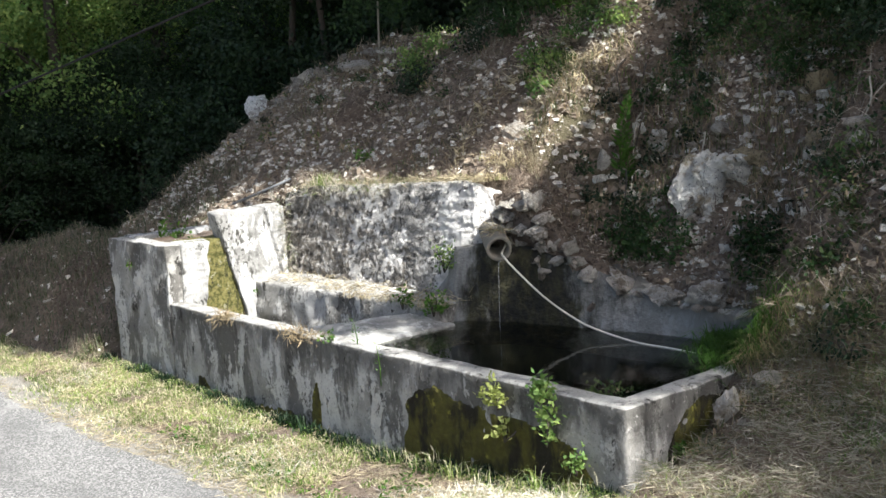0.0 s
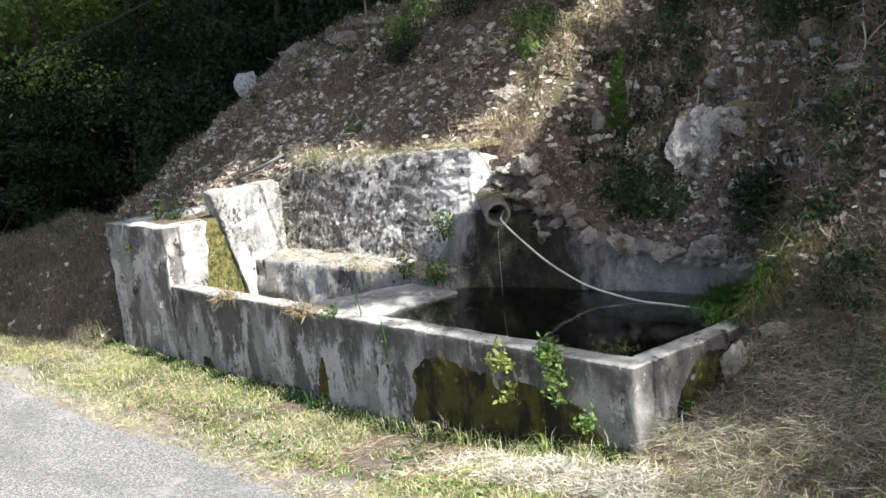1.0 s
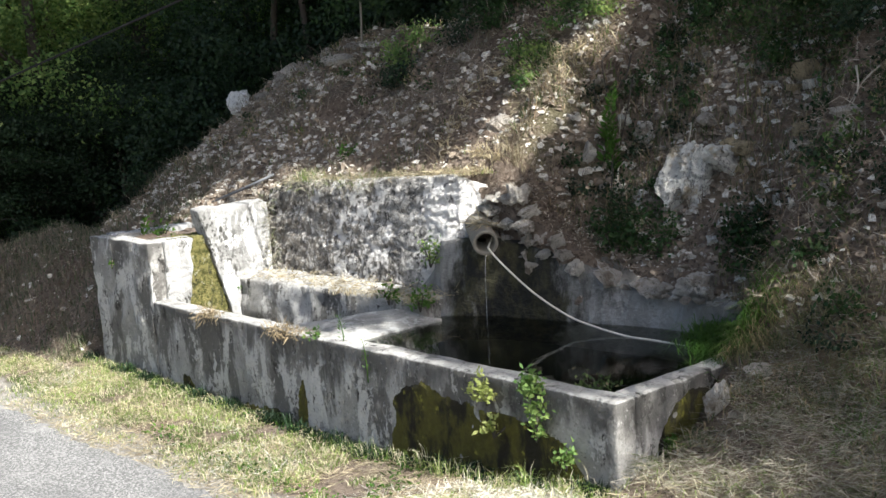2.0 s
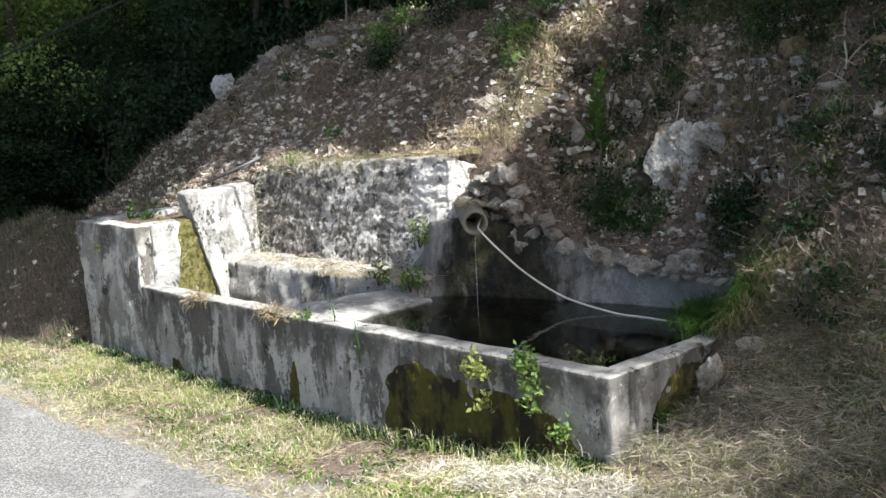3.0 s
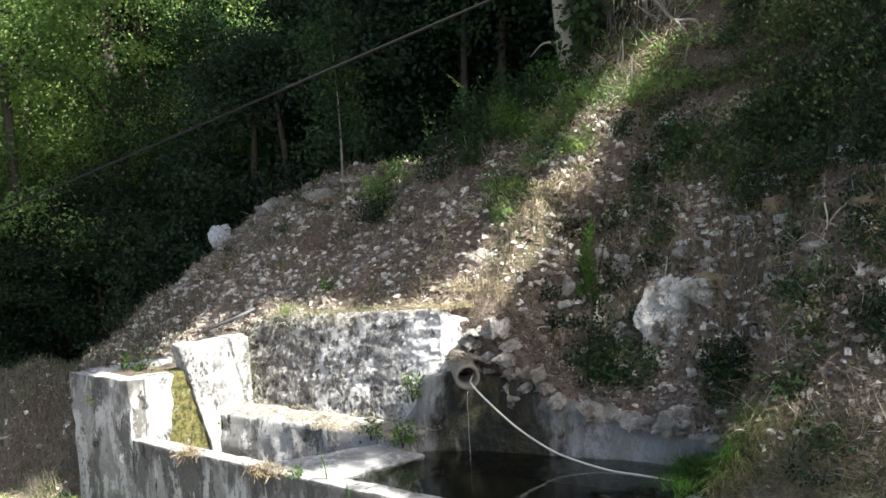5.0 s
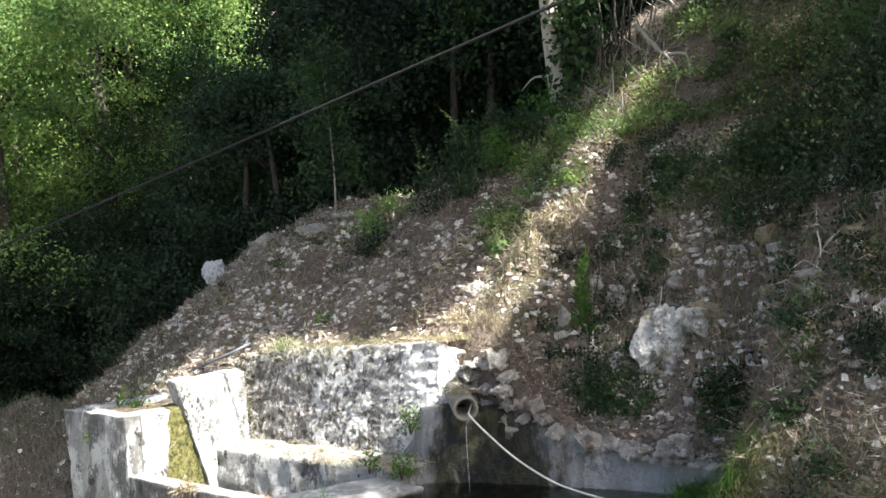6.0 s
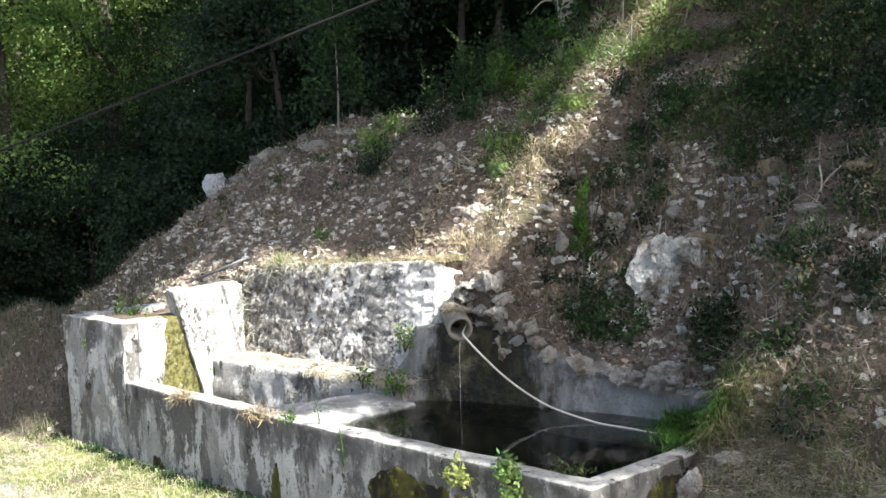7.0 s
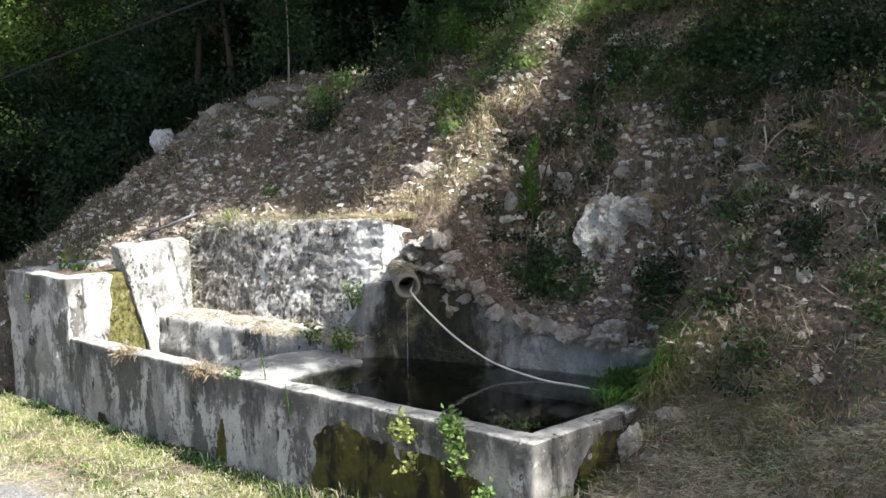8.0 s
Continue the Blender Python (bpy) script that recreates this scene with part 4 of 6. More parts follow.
def build_boulder():
    at = Vector((-0.99, 2.24, 1.40))
    ob = part("boulder", crag_mesh("boulder", 4, [(-0.21, -0.02, 0.04, 0.20, 0.34, 0.46), (-0.05, 0.02, 0.08, 0.20, 0.32, 0.40), (-0.06, -0.03, -0.06, 0.24, 0.30, 0.34), (0.10, 0.02, 0.05, 0.24, 0.34, 0.38), (-0.15, -0.04, -0.19, 0.20, 0.24, 0.16), (-0.13, 0.04, 0.22, 0.22, 0.24, 0.14), (0.08, 0.03, 0.20, 0.2, 0.26, 0.14)], M_BOULDER), None, "", Matrix.Translation(at))
    tagged(ob, "large cracked pale limestone boulder set in the slope", "boulder")
    ob = part("boulder", crag_mesh("boulder", 9, [(0, 0, 0, 0.26, 0.3, 0.13), (0.03, 0.02, -0.11, 0.24, 0.3, 0.16), (-0.03, 0.05, -0.25, 0.2, 0.3, 0.2)], M_STONE_Y), None, "", Matrix.Translation((-0.80, 2.38, 1.64)))
    tagged(ob, "ochre weathered rock leaning on the large boulder", "boulder")
    ob = part("boulder", crag_mesh("boulder", 12, [(0, 0, 0, 0.18, 0.2, 0.13), (0.13, 0.02, -0.05, 0.14, 0.16, 0.12)], M_STONE_W), None, "", Matrix.Translation((-1.0, 2.06, 1.12)))
    tagged(ob, "small pale rock below the large boulder", "boulder")


def build_outcrop():
    for k, (x, y, z, w, d, h, turn) in enumerate(((-6.02, 2.45, 2.26, 0.34, 0.3, 0.30, 0.2), (-5.72, 2.52, 2.36, 0.30, 0.26, 0.26, 1.1), (-5.48, 2.60, 2.46, 0.32, 0.24, 0.18, 0.5), (-6.2, 2.3, 2.10, 0.24, 0.22, 0.22, 2.0), (-5.1, 2.70, 2.56, 0.34, 0.22, 0.14, 0.1), (-4.8, 2.76, 2.60, 0.22, 0.2, 0.14, 0.9))):
        ob = part("rock", crag_mesh("rock", 40 + k, [(0, 0, -0.03, w, d, h * 0.9), (w * 0.35, 0.02, -0.08, w * 0.8, d, h * 0.8), (-w * 0.3, 0.04, -0.06, w * 0.6, d * 0.8, h)], M_STONE_G), None, "", Matrix.Translation((x, y, z + 0.01)) @ Matrix.Rotation(turn * 0.3, 4, "Z"))
        tagged(ob, "weathered grey rock cropping out along the crest", "rock", "rocks of the crest")


def build_dry_wall():
    """The rough stones right of the pipe and on the low wall's back."""
    root = tagged(empty("stone_wall", (-1.8, 1.5, 1.1)), "crumbling wall of rough grey stones above the pool", "wall", kind="structure")
    shift = Matrix.Translation((1.8, -1.5, -1.1))
    rnd = random.Random(15)
    top_x, top_z = (-2.30, -2.0, -1.98, -1.84, -1.64, -1.50, -1.40), (1.44, 1.46, 1.33, 1.22, 1.08, 0.98, 0.88)
    kinds = [crag_mesh("stone", 70 + k, [(0, 0, 0, 0.15, 0.18, 0.10), (0.02, 0.01, 0, 0.11, 0.17, 0.095)], M_STONE_R if k < 3 else M_STONE_W) for k in range(6)]
    rows = []
    z = 0.84
    while z < 1.46:
        h = rnd.uniform(0.07, 0.12)
        x = -2.36 + rnd.uniform(0, 0.06)
        while x < -1.36:
            w = rnd.uniform(0.08, 0.17) * (0.7 if rnd.random() < 0.3 else 1)
            hh = h * rnd.uniform(0.85, 1.08)
            if z + hh * 0.8 < np.interp(x + w / 2, top_x, top_z) and rnd.random() < 0.92:
                rows.append((x + w / 2, 1.505 + rnd.uniform(-0.03, 0.03) + 0.06 * smooth(-1.75, -1.35, x), z + h / 2 + rnd.uniform(-0.012, 0.012), w * 0.94, 0.2, hh * 0.92))
            x += w + rnd.uniform(0.005, 0.04)
        z += h * 0.96
    rows += [(-2.00, 1.50, 1.385, 0.13, 0.18, 0.13)]
    for k, (x, y, z, w, d, h) in enumerate(rows):
        ob = new("stone", kinds[5 if k == len(rows) - 1 else rnd.randrange(5)])
        ob.matrix_basis = shift @ Matrix.Translation((x, y, z)) @ Euler((rnd.gauss(0, 0.05), rnd.gauss(0, 0.06), rnd.gauss(0, 0.10))).to_matrix().to_4x4() @ Matrix.Diagonal((w / 0.14, 1, h / 0.09, 1))
        ob.parent = root
    for k, (x, y, z, w, d, h, tip) in enumerate(((-1.36, 1.63, 0.86, 0.24, 0.2, 0.10, 0.5), (-1.05, 1.68, 0.79, 0.28, 0.2, 0.13, 0.05), (-0.73, 1.71, 0.84, 0.25, 0.2, 0.17, -0.05), (-0.83, 1.64, 0.765, 0.08, 0.1, 0.07, 0.1), (-0.74, 1.64, 0.765, 0.08, 0.1, 0.07, 0.3), (-0.65, 1.64, 0.76, 0.09, 0.1, 0.065, 0), (-0.55, 1.65, 0.755, 0.08, 0.1, 0.06, 0.2), (-1.22, 1.65, 0.79, 0.10, 0.12, 0.08, 0.4), (-0.92, 1.66, 0.765, 0.07, 0.1, 0.05, 0.2), (-0.45, 1.67, 0.75, 0.10, 0.1, 0.06, 0.1))):
        rough = k < 3
        ob = new("stone", crag_mesh("stone", 20 + k, [(0, 0, 0, w * 0.95, d, h), (w * 0.2, 0.02, -0.01, w * 0.5, d * 0.9, h * 0.9)], M_STONE_W) if rough else STONES[k % 6])
        ob.matrix_basis = shift @ Matrix.Translation((x, y, z)) @ Euler((0, tip, 0.3 * (k % 3 - 1))).to_matrix().to_4x4() @ (Matrix() if rough else Matrix.Diagonal((w, d, h, 1)))
        ob.parent = root
    part("mortar", swept_wall("mortar", [(-2.42, 1.47, 1.40, 0.05), (-2.1, 1.465, 1.40, 0.05), (-1.95, 1.465, 1.28, 0.05), (-1.8, 1.475, 1.14, 0.05), (-1.5, 1.53, 0.99, 0.05), (-1.3, 1.63, 0.83, 0.05)], 0.6, 0.35, M_EARTH, 0.025, 0.04, 0.09), root, "earthy rubble between the stones", shift)


def bedded_stones():
    """Broken pale stones half sunk in the bank round the boulder."""
    kinds = [crag_mesh("bedded_stone", 90 + k, [(0, 0, 0, 0.10, 0.10, 0.08), (0.02, 0.01, -0.01, 0.06, 0.08, 0.07)], M_BOULDER if k != 1 else M_STONE_W) for k in range(4)]
    rnd = random.Random(33)
    for k, (x, y, w, h) in enumerate((  # x, y, width, height
            (-1.83, 2.49, 0.11, 0.09), (-0.91, 2.49, 0.10, 0.09), (-0.80, 2.64, 0.09, 0.05), (-0.49, 2.69, 0.13, 0.06), (-0.77, 2.71, 0.11, 0.04),
            (-0.95, 2.80, 0.10, 0.06), (-0.98, 2.56, 0.05, 0.07), (-1.21, 2.57, 0.06, 0.05), (-1.88, 2.66, 0.07, 0.09), (-1.91, 2.72, 0.06, 0.05),
            (0.24, 1.57, 0.06, 0.06), (-0.44, 2.17, 0.04, 0.06), (0.02, 1.55, 0.035, 0.06), (0.60, 1.50, 0.10, 0.05), (0.67, 1.43, 0.06, 0.09),
            (0.35, 2.07, 0.07, 0.04), (-0.80, 2.02, 0.07, 0.06), (0.12, 1.28, 0.04, 0.04), (0.30, 1.35, 0.04, 0.04), (-1.93, 2.13, 0.09, 0.05),
            (-2.05, 2.27, 0.08, 0.05), (-2.06, 2.19, 0.09, 0.06), (-1.71, 2.27, 0.09, 0.09), (-0.45, 2.41, 0.07, 0.06))):
        z = float(ground_z(np.array([x]), np.array([y]))[0])
        stone(kinds[k % 4], x, y - 0.01, z + 0.25 * h, w / 0.088, w / 0.088, h / 0.065, rnd.uniform(-0.5, 0.5), rnd.uniform(-0.25, 0.25), "bedded_stone", "pale broken limestone half bedded in the bank", "stone", "stones bedded in the bank")


def slope_only(x, y):
    z = ground_z(x, y)
    return (z > level(x) + 0.25) & (y < np.interp(x, CREST_X, CREST_Y) + 0.1)


def rubble():
    rng = np.random.default_rng(71)
    pts = np.concatenate([scatter(190, -2.4, 0.9, 1.85, 3.0, 72, slope_only), scatter(105, -7.2, -2.6, 1.4, 2.9, 73, slope_only)])
    for k, (x, y, z) in enumerate(pts):
        s = float((0.026 + 0.055 * rng.random() ** 2.5) * (1 + 0.8 * (rng.random() < 0.10)))
        stone(STONES[k % 6], x, y, z, s * 1.2, s, s, float(rng.uniform(0, 6)), 0.3, "loose_stone", "small broken limestone lying loose on the slope", "stone", "loose stones on the slope")
    # gravel and chips too many to count
    pts = np.concatenate([scatter(8500, -2.5, 0.9, 1.8, 3.3, 74, slope_only), scatter(11000, -7.5, -2.4, 0.9, 3.0, 75, slope_only), scatter(900, -4.0, 1.5, 3.0, 4.5, 76, slope_only), scatter(1500, 0.1, 1.7, 1.1, 2.4, 81), scatter(4500, -7.3, -4.6, 0.7, 2.5, 80, slope_only), scatter(500, -9, -5.55, -0.3, 1.2, 79)])
    clump = fbm(pts[:, 0], pts[:, 1], 0.7, 2, 51)
    pts = pts[clump > -0.2 - 1.0 * smooth(-4.6, -5.4, pts[:, 0])]
    bv = np.array([((1.1 - 0.5 * (z > 0)) * x, (1.1 - 0.5 * (z > 0)) * y, z) for z in (-0.5, 0.5) for x, y in ((-0.5, -0.5), (0.5, -0.5), (0.5, 0.5), (-0.5, 0.5))])
    bf = [(3, 2, 1, 0), (4, 5, 6, 7), (0, 1, 5, 4), (1, 2, 6, 5), (2, 3, 7, 6), (3, 0, 4, 7)]
    verts, faces = [], []
    for k, p in enumerate(pts):
        s = 0.009 + 0.048 * rng.random() ** 3.0 * (1, 1.4, 0.7)[k % 3]
        s = min(s * (1.0 + 0.1 * float(smooth(-4.0, -5.2, p[0]))), 0.045)
        q = (bv + rng.normal(0, 0.16, bv.shape)) * (s * rng.uniform(0.8, 1.7), s, s * rng.uniform(0.4, 0.8))
        tip = rng.uniform(-0.8, 0.8)
        q = np.stack([q[:, 0], q[:, 1] * math.cos(tip) - q[:, 2] * math.sin(tip), q[:, 1] * math.sin(tip) + q[:, 2] * math.cos(tip)], 1)
        a = rng.uniform(0, 6.28)
        q = np.stack([q[:, 0] * math.cos(a) - q[:, 1] * math.sin(a), q[:, 0] * math.sin(a) + q[:, 1] * math.cos(a), q[:, 2]], 1) + p
        off = len(verts)
        verts.extend(q)
        faces.extend([[i + off for i in f] for f in bf])
    k = Nodes("gravel", 0.95)
    rnd = k.random(island=True)
    c = k.mix(k.ramp(k.noise(40, 5, 0.7), 0.40, 0.65), k.mix(rnd, (0.13, 0.10, 0.075), (0.30, 0.245, 0.185)), (0.17, 0.135, 0.10))
    pale = k.ramp(k.math("FRACT", k.math("MULTIPLY", rnd, 23.7)), 0.62, 0.68)
    pale = k.math("MULTIPLY", pale, k.ramp(k.noise(1.3, 4, 0.6), 0.34, 0.50, 0.25, 1.0))
    c = k.mix(pale, c, k.mix(k.ramp(k.noise(55, 5, 0.75), 0.42, 0.62), (0.66, 0.625, 0.555), (0.38, 0.345, 0.285)))
    stuff("gravel", mesh("gravel", verts, faces, k.done(c)), "scattered pale gravel and stone chips on the slope", "gravel")


def chips():
    rng = np.random.default_rng(77)
    n = 11000
    x = rng.uniform(-9, 2.5, n)
    y = road_edge(x) + rng.normal(0.05, 0.13, n)
    z = level(x) + 0.012
    s = rng.uniform(0.002, 0.006, n)
    base = np.array([(1, 0, 0), (-0.6, 0.9, 0), (-0.6, -0.9, 0), (0, 0, 0.9)])
    a = rng.uniform(0, 6.28, n)
    c, d = np.cos(a), np.sin(a)
    v = np.stack([(base[:, 0] * c[:, None] - base[:, 1] * d[:, None]) * s[:, None] + x[:, None], (base[:, 0] * d[:, None] + base[:, 1] * c[:, None]) * s[:, None] + y[:, None], base[:, 2] * s[:, None] + z[:, None]], -1).reshape(-1, 3)
    faces = [(4 * i + p, 4 * i + q, 4 * i + r) for i in range(n) for p, q, r in ((0, 1, 3), (1, 2, 3), (2, 0, 3))]
    k = Nodes("road_chips", 0.9)
    stuff("road_chips", mesh("road_chips", v, faces, k.done(k.mix(k.random(island=True), (0.26, 0.245, 0.215), (0.48, 0.455, 0.41)))), "pale loose chippings along the road's edge", "gravel")


chips()
lay_stones()
build_boulder()
build_outcrop()
build_dry_wall()
bedded_stones()
rubble()


# ---- pipe, hose, water jet, stick, pole, cable ----
def build_pipe():
    mouth, way = Vector((-2.03, 1.20, 1.085)), Vector((0.78, -0.60, -0.15)).normalized()
    root = tagged(empty("drain_pipe", mouth), "short round cement pipe sticking out of the wall", "pipe")
    sides = 28
    side = way.orthogonal().normalized()
    up = way.cross(side)
    verts, faces = [], []
    prof = [(-0.52, 0.085), (-0.05, 0.087), (-0.004, 0.088), (0.004, 0.084), (0.004, 0.070), (-0.006, 0.065), (-0.30, 0.063), (-0.31, 0.0)]
    for d, r in prof:
        for k in range(sides):
            a = 2 * math.pi * k / sides
            verts.append(way * d + (side * math.cos(a) + up * math.sin(a)) * r * (1 + 0.015 * math.sin(3 * a)))
    for i in range(len(prof) - 1):
        for k in range(sides):
            a, b = i * sides + k, i * sides + (k + 1) % sides
            faces.append((a, b, b + sides, a + sides))
    part("pipe_shell", mesh("pipe_shell", verts, faces, M_PIPE, True), root)
    hose = part("hose", tube("hose", glide([(-2.12, 1.36, 1.10), (-2.03, 1.23, 1.065), (-1.98, 1.185, 1.045), (-1.86, 1.19, 0.95), (-1.66, 1.235, 0.79), (-1.46, 1.285, 0.67), (-1.3, 1.325, 0.606), (-1.01, 1.36, 0.556), (-0.77, 1.375, 0.552), (-0.5, 1.38, 0.545)], 54), 0.0065, M_HOSE, 10))
    tagged(hose, "pale plastic hose hanging from the pipe into the water", "hose")
    k = Nodes("falling_water", 0.05)
    k.b.inputs["Transmission Weight"].default_value = 0.85
    k.b.inputs["IOR"].default_value = 1.33
    jet = part("water_jet", tube("water_jet", glide([(-2.0, 1.17, 1.015), (-1.988, 1.145, 0.96), (-1.982, 1.135, 0.80), (-1.98, 1.13, 0.55)], 24), [0.0022 + 0.002 * ((j * 7) % 5) / 5 for j in range(25)], k.done((0.8, 0.82, 0.82)), 6))
    tagged(jet, "thin stream of water falling from the pipe", "water")


def build_far_things():
    stick = part("metal_rod", tube("metal_rod", [(-5.36, 1.06, 1.225), (-5.0, 1.21, 1.36), (-4.70, 1.33, 1.475)], 0.012, M_STEEL, 8))
    tagged(stick, "thin grey metal rod leaning on the slope", "rod")
    pole = tagged(empty("utility_pole", (-8.0, -0.223, -0.055)), "slim grey utility pole leaning slightly beside the road", "pole")
    shaft = part("shaft", tube("shaft", [(0, 0, -0.2), (0, -0.034, 1.03), (0, -0.061, 2.02), (0, -0.12, 4.0)], [0.042, 0.040, 0.037, 0.031], M_STEEL, 12), pole)
    part("cap", tube("cap", [(0, -0.12, 4.0), (0, -0.121, 4.035)], [0.039, 0.026], M_STEEL, 12), shaft)
    line = [(-7.98, -0.285, 2.19), (-5.0, 0.41, 2.82), (-1.64, 1.20, 3.53), (2.1, 2.075, 4.32), (5.75, 2.93, 5.10)]
    cable = part("cable", tube("cable", line, 0.010, M_CABLE, 8))
    tagged(cable, "thick dark overhead cable from the pole up the slope", "cable")


build_pipe()
build_far_things()


# ---- moss on the masonry ----
def moss_patch(name, u0, u1, top, point, out, seed, z0=-0.1, step=0.010, label="damp dark green moss on the wall"):
    """A mat of moss over a wall face; top(u) gives its upper edge."""
    us, zs = np.arange(u0, u1, step), np.arange(z0, 0.62, step)
    inside = np.zeros((len(us), len(zs)), bool)
    for i, u in enumerate(us):
        for j, z in enumerate(zs):
            rag = 0.05 * noise.noise(Vector((u * 5, z * 5, seed))) + 0.025 * noise.noise(Vector((u * 22, z * 22, seed)))
            side = min(u - u0, u1 - u) / min(0.22, 0.4 * (u1 - u0)) + 0.35 * noise.noise(Vector((z * 7, u * 3, seed + 4)))
            inside[i, j] = z < top(u) + rag - 0.5 * max(0, 1 - side) ** 2
    index, verts, faces = {}, [], []

    def vert(i, j):
        if (i, j) not in index:
            full = all(0 <= a < len(us) and 0 <= b < len(zs) and inside[a, b] for a in (i - 1, i) for b in (j - 1, j))
            d = -0.004 if not full else 0.007 + 0.009 * noise.noise(Vector((us[min(i, len(us) - 1)] * 20, zs[min(j, len(zs) - 1)] * 20, seed)))
            index[(i, j)] = len(verts)
            verts.append(Vector(point(u0 + i * step, z0 + j * step)) + Vector(out) * d)
        return index[(i, j)]

    for i in range(len(us)):
        for j in range(len(zs)):
            if inside[i, j]:
                faces.append((vert(i, j), vert(i + 1, j), vert(i + 1, j + 1), vert(i, j + 1)))
    part(name, mesh(name, verts, faces, M_MOSS, True), trough, label, UNDER)


moss_patch("moss", -1.72, -0.08, lambda u: float(np.interp(u, (-1.7, -1.5, -1.0, -0.75, -0.5, -0.35, -0.2, -0.08), (0.44, 0.48, 0.47, 0.46, 0.42, 0.37, 0.28, 0.18))), lambda u, z: (u, 0, z), (0, -1, 0), 3)
moss_patch("moss", -2.68, -2.46, lambda u: 0.34 - 2.2 * abs(u + 2.55), lambda u, z: (u, 0, z), (0, -1, 0), 5)
moss_patch("moss", -4.2, -3.9, lambda u: 0.12, lambda u, z: (u, 0, z), (0, -1, 0), 6)
moss_patch("moss", -3.4, -2.7, lambda u: 0.07, lambda u, z: (u, 0, z), (0, -1, 0), 8)
moss_patch("moss", 0.20, 1.2, lambda u: float(np.interp(u, (0.2, 0.35, 0.55, 1.2), (0.28, 0.46, 0.56, 0.60))), lambda u, z: (0, u, z), (1, 0, 0), 7)


# ---- plants ----
def clump_leaves(name, x, y, z, rx, ry, rz, n, leaf, material, seed, lumps=7):
    rng = np.random.default_rng(seed)
    n = int(n * max(1.0, min(1.8, (leaf / 0.034) ** 2)))
    cs = rng.normal(0, 0.45, (lumps, 3)) * (rx, ry, rz)
    cs[:, 2] = np.abs(cs[:, 2])
    p = cs[rng.integers(0, lumps, n)] + rng.normal(0, 0.33, (n, 3)) * (rx, ry, rz)
    p[:, 2] = np.abs(p[:, 2]) * 1.1
    w = rng.normal(0, 1, (n, 3)) + (0, 0, 0.35)
    leaf = min(leaf, 0.034)
    return leaves(name, p, w, rng.uniform(0.6, 1.35, n) * leaf, rng.uniform(0.4, 0.75, n) * leaf, material)


def shrub(x, y, rx, ry, rz, n, leaf, material, seed, label, name="shrub", category="shrub", stems=4, z=None, group=""):
    base = Vector((x, y, float(ground_z(x, y)) - 0.02 if z is None else z))
    root = tagged(empty(name, base), label, category, group)
    rnd = random.Random(seed)
    for k in range(stems):
        tip = Vector((rnd.gauss(0, rx * 0.5), rnd.gauss(0, ry * 0.5), rz * rnd.uniform(0.5, 1.1)))
        part("stem", tube("stem", glide([(0, 0, -0.03), tip * 0.5 + Vector((rnd.gauss(0, 0.02), 0, 0.02)), tip], 6), [0.006, 0.0055, 0.005, 0.004, 0.003, 0.002, 0.0015], M_BARK, 5), root)
    part("foliage", clump_leaves("foliage", x, y, 0, rx, ry, rz, n, leaf, material, seed), root)
    return root


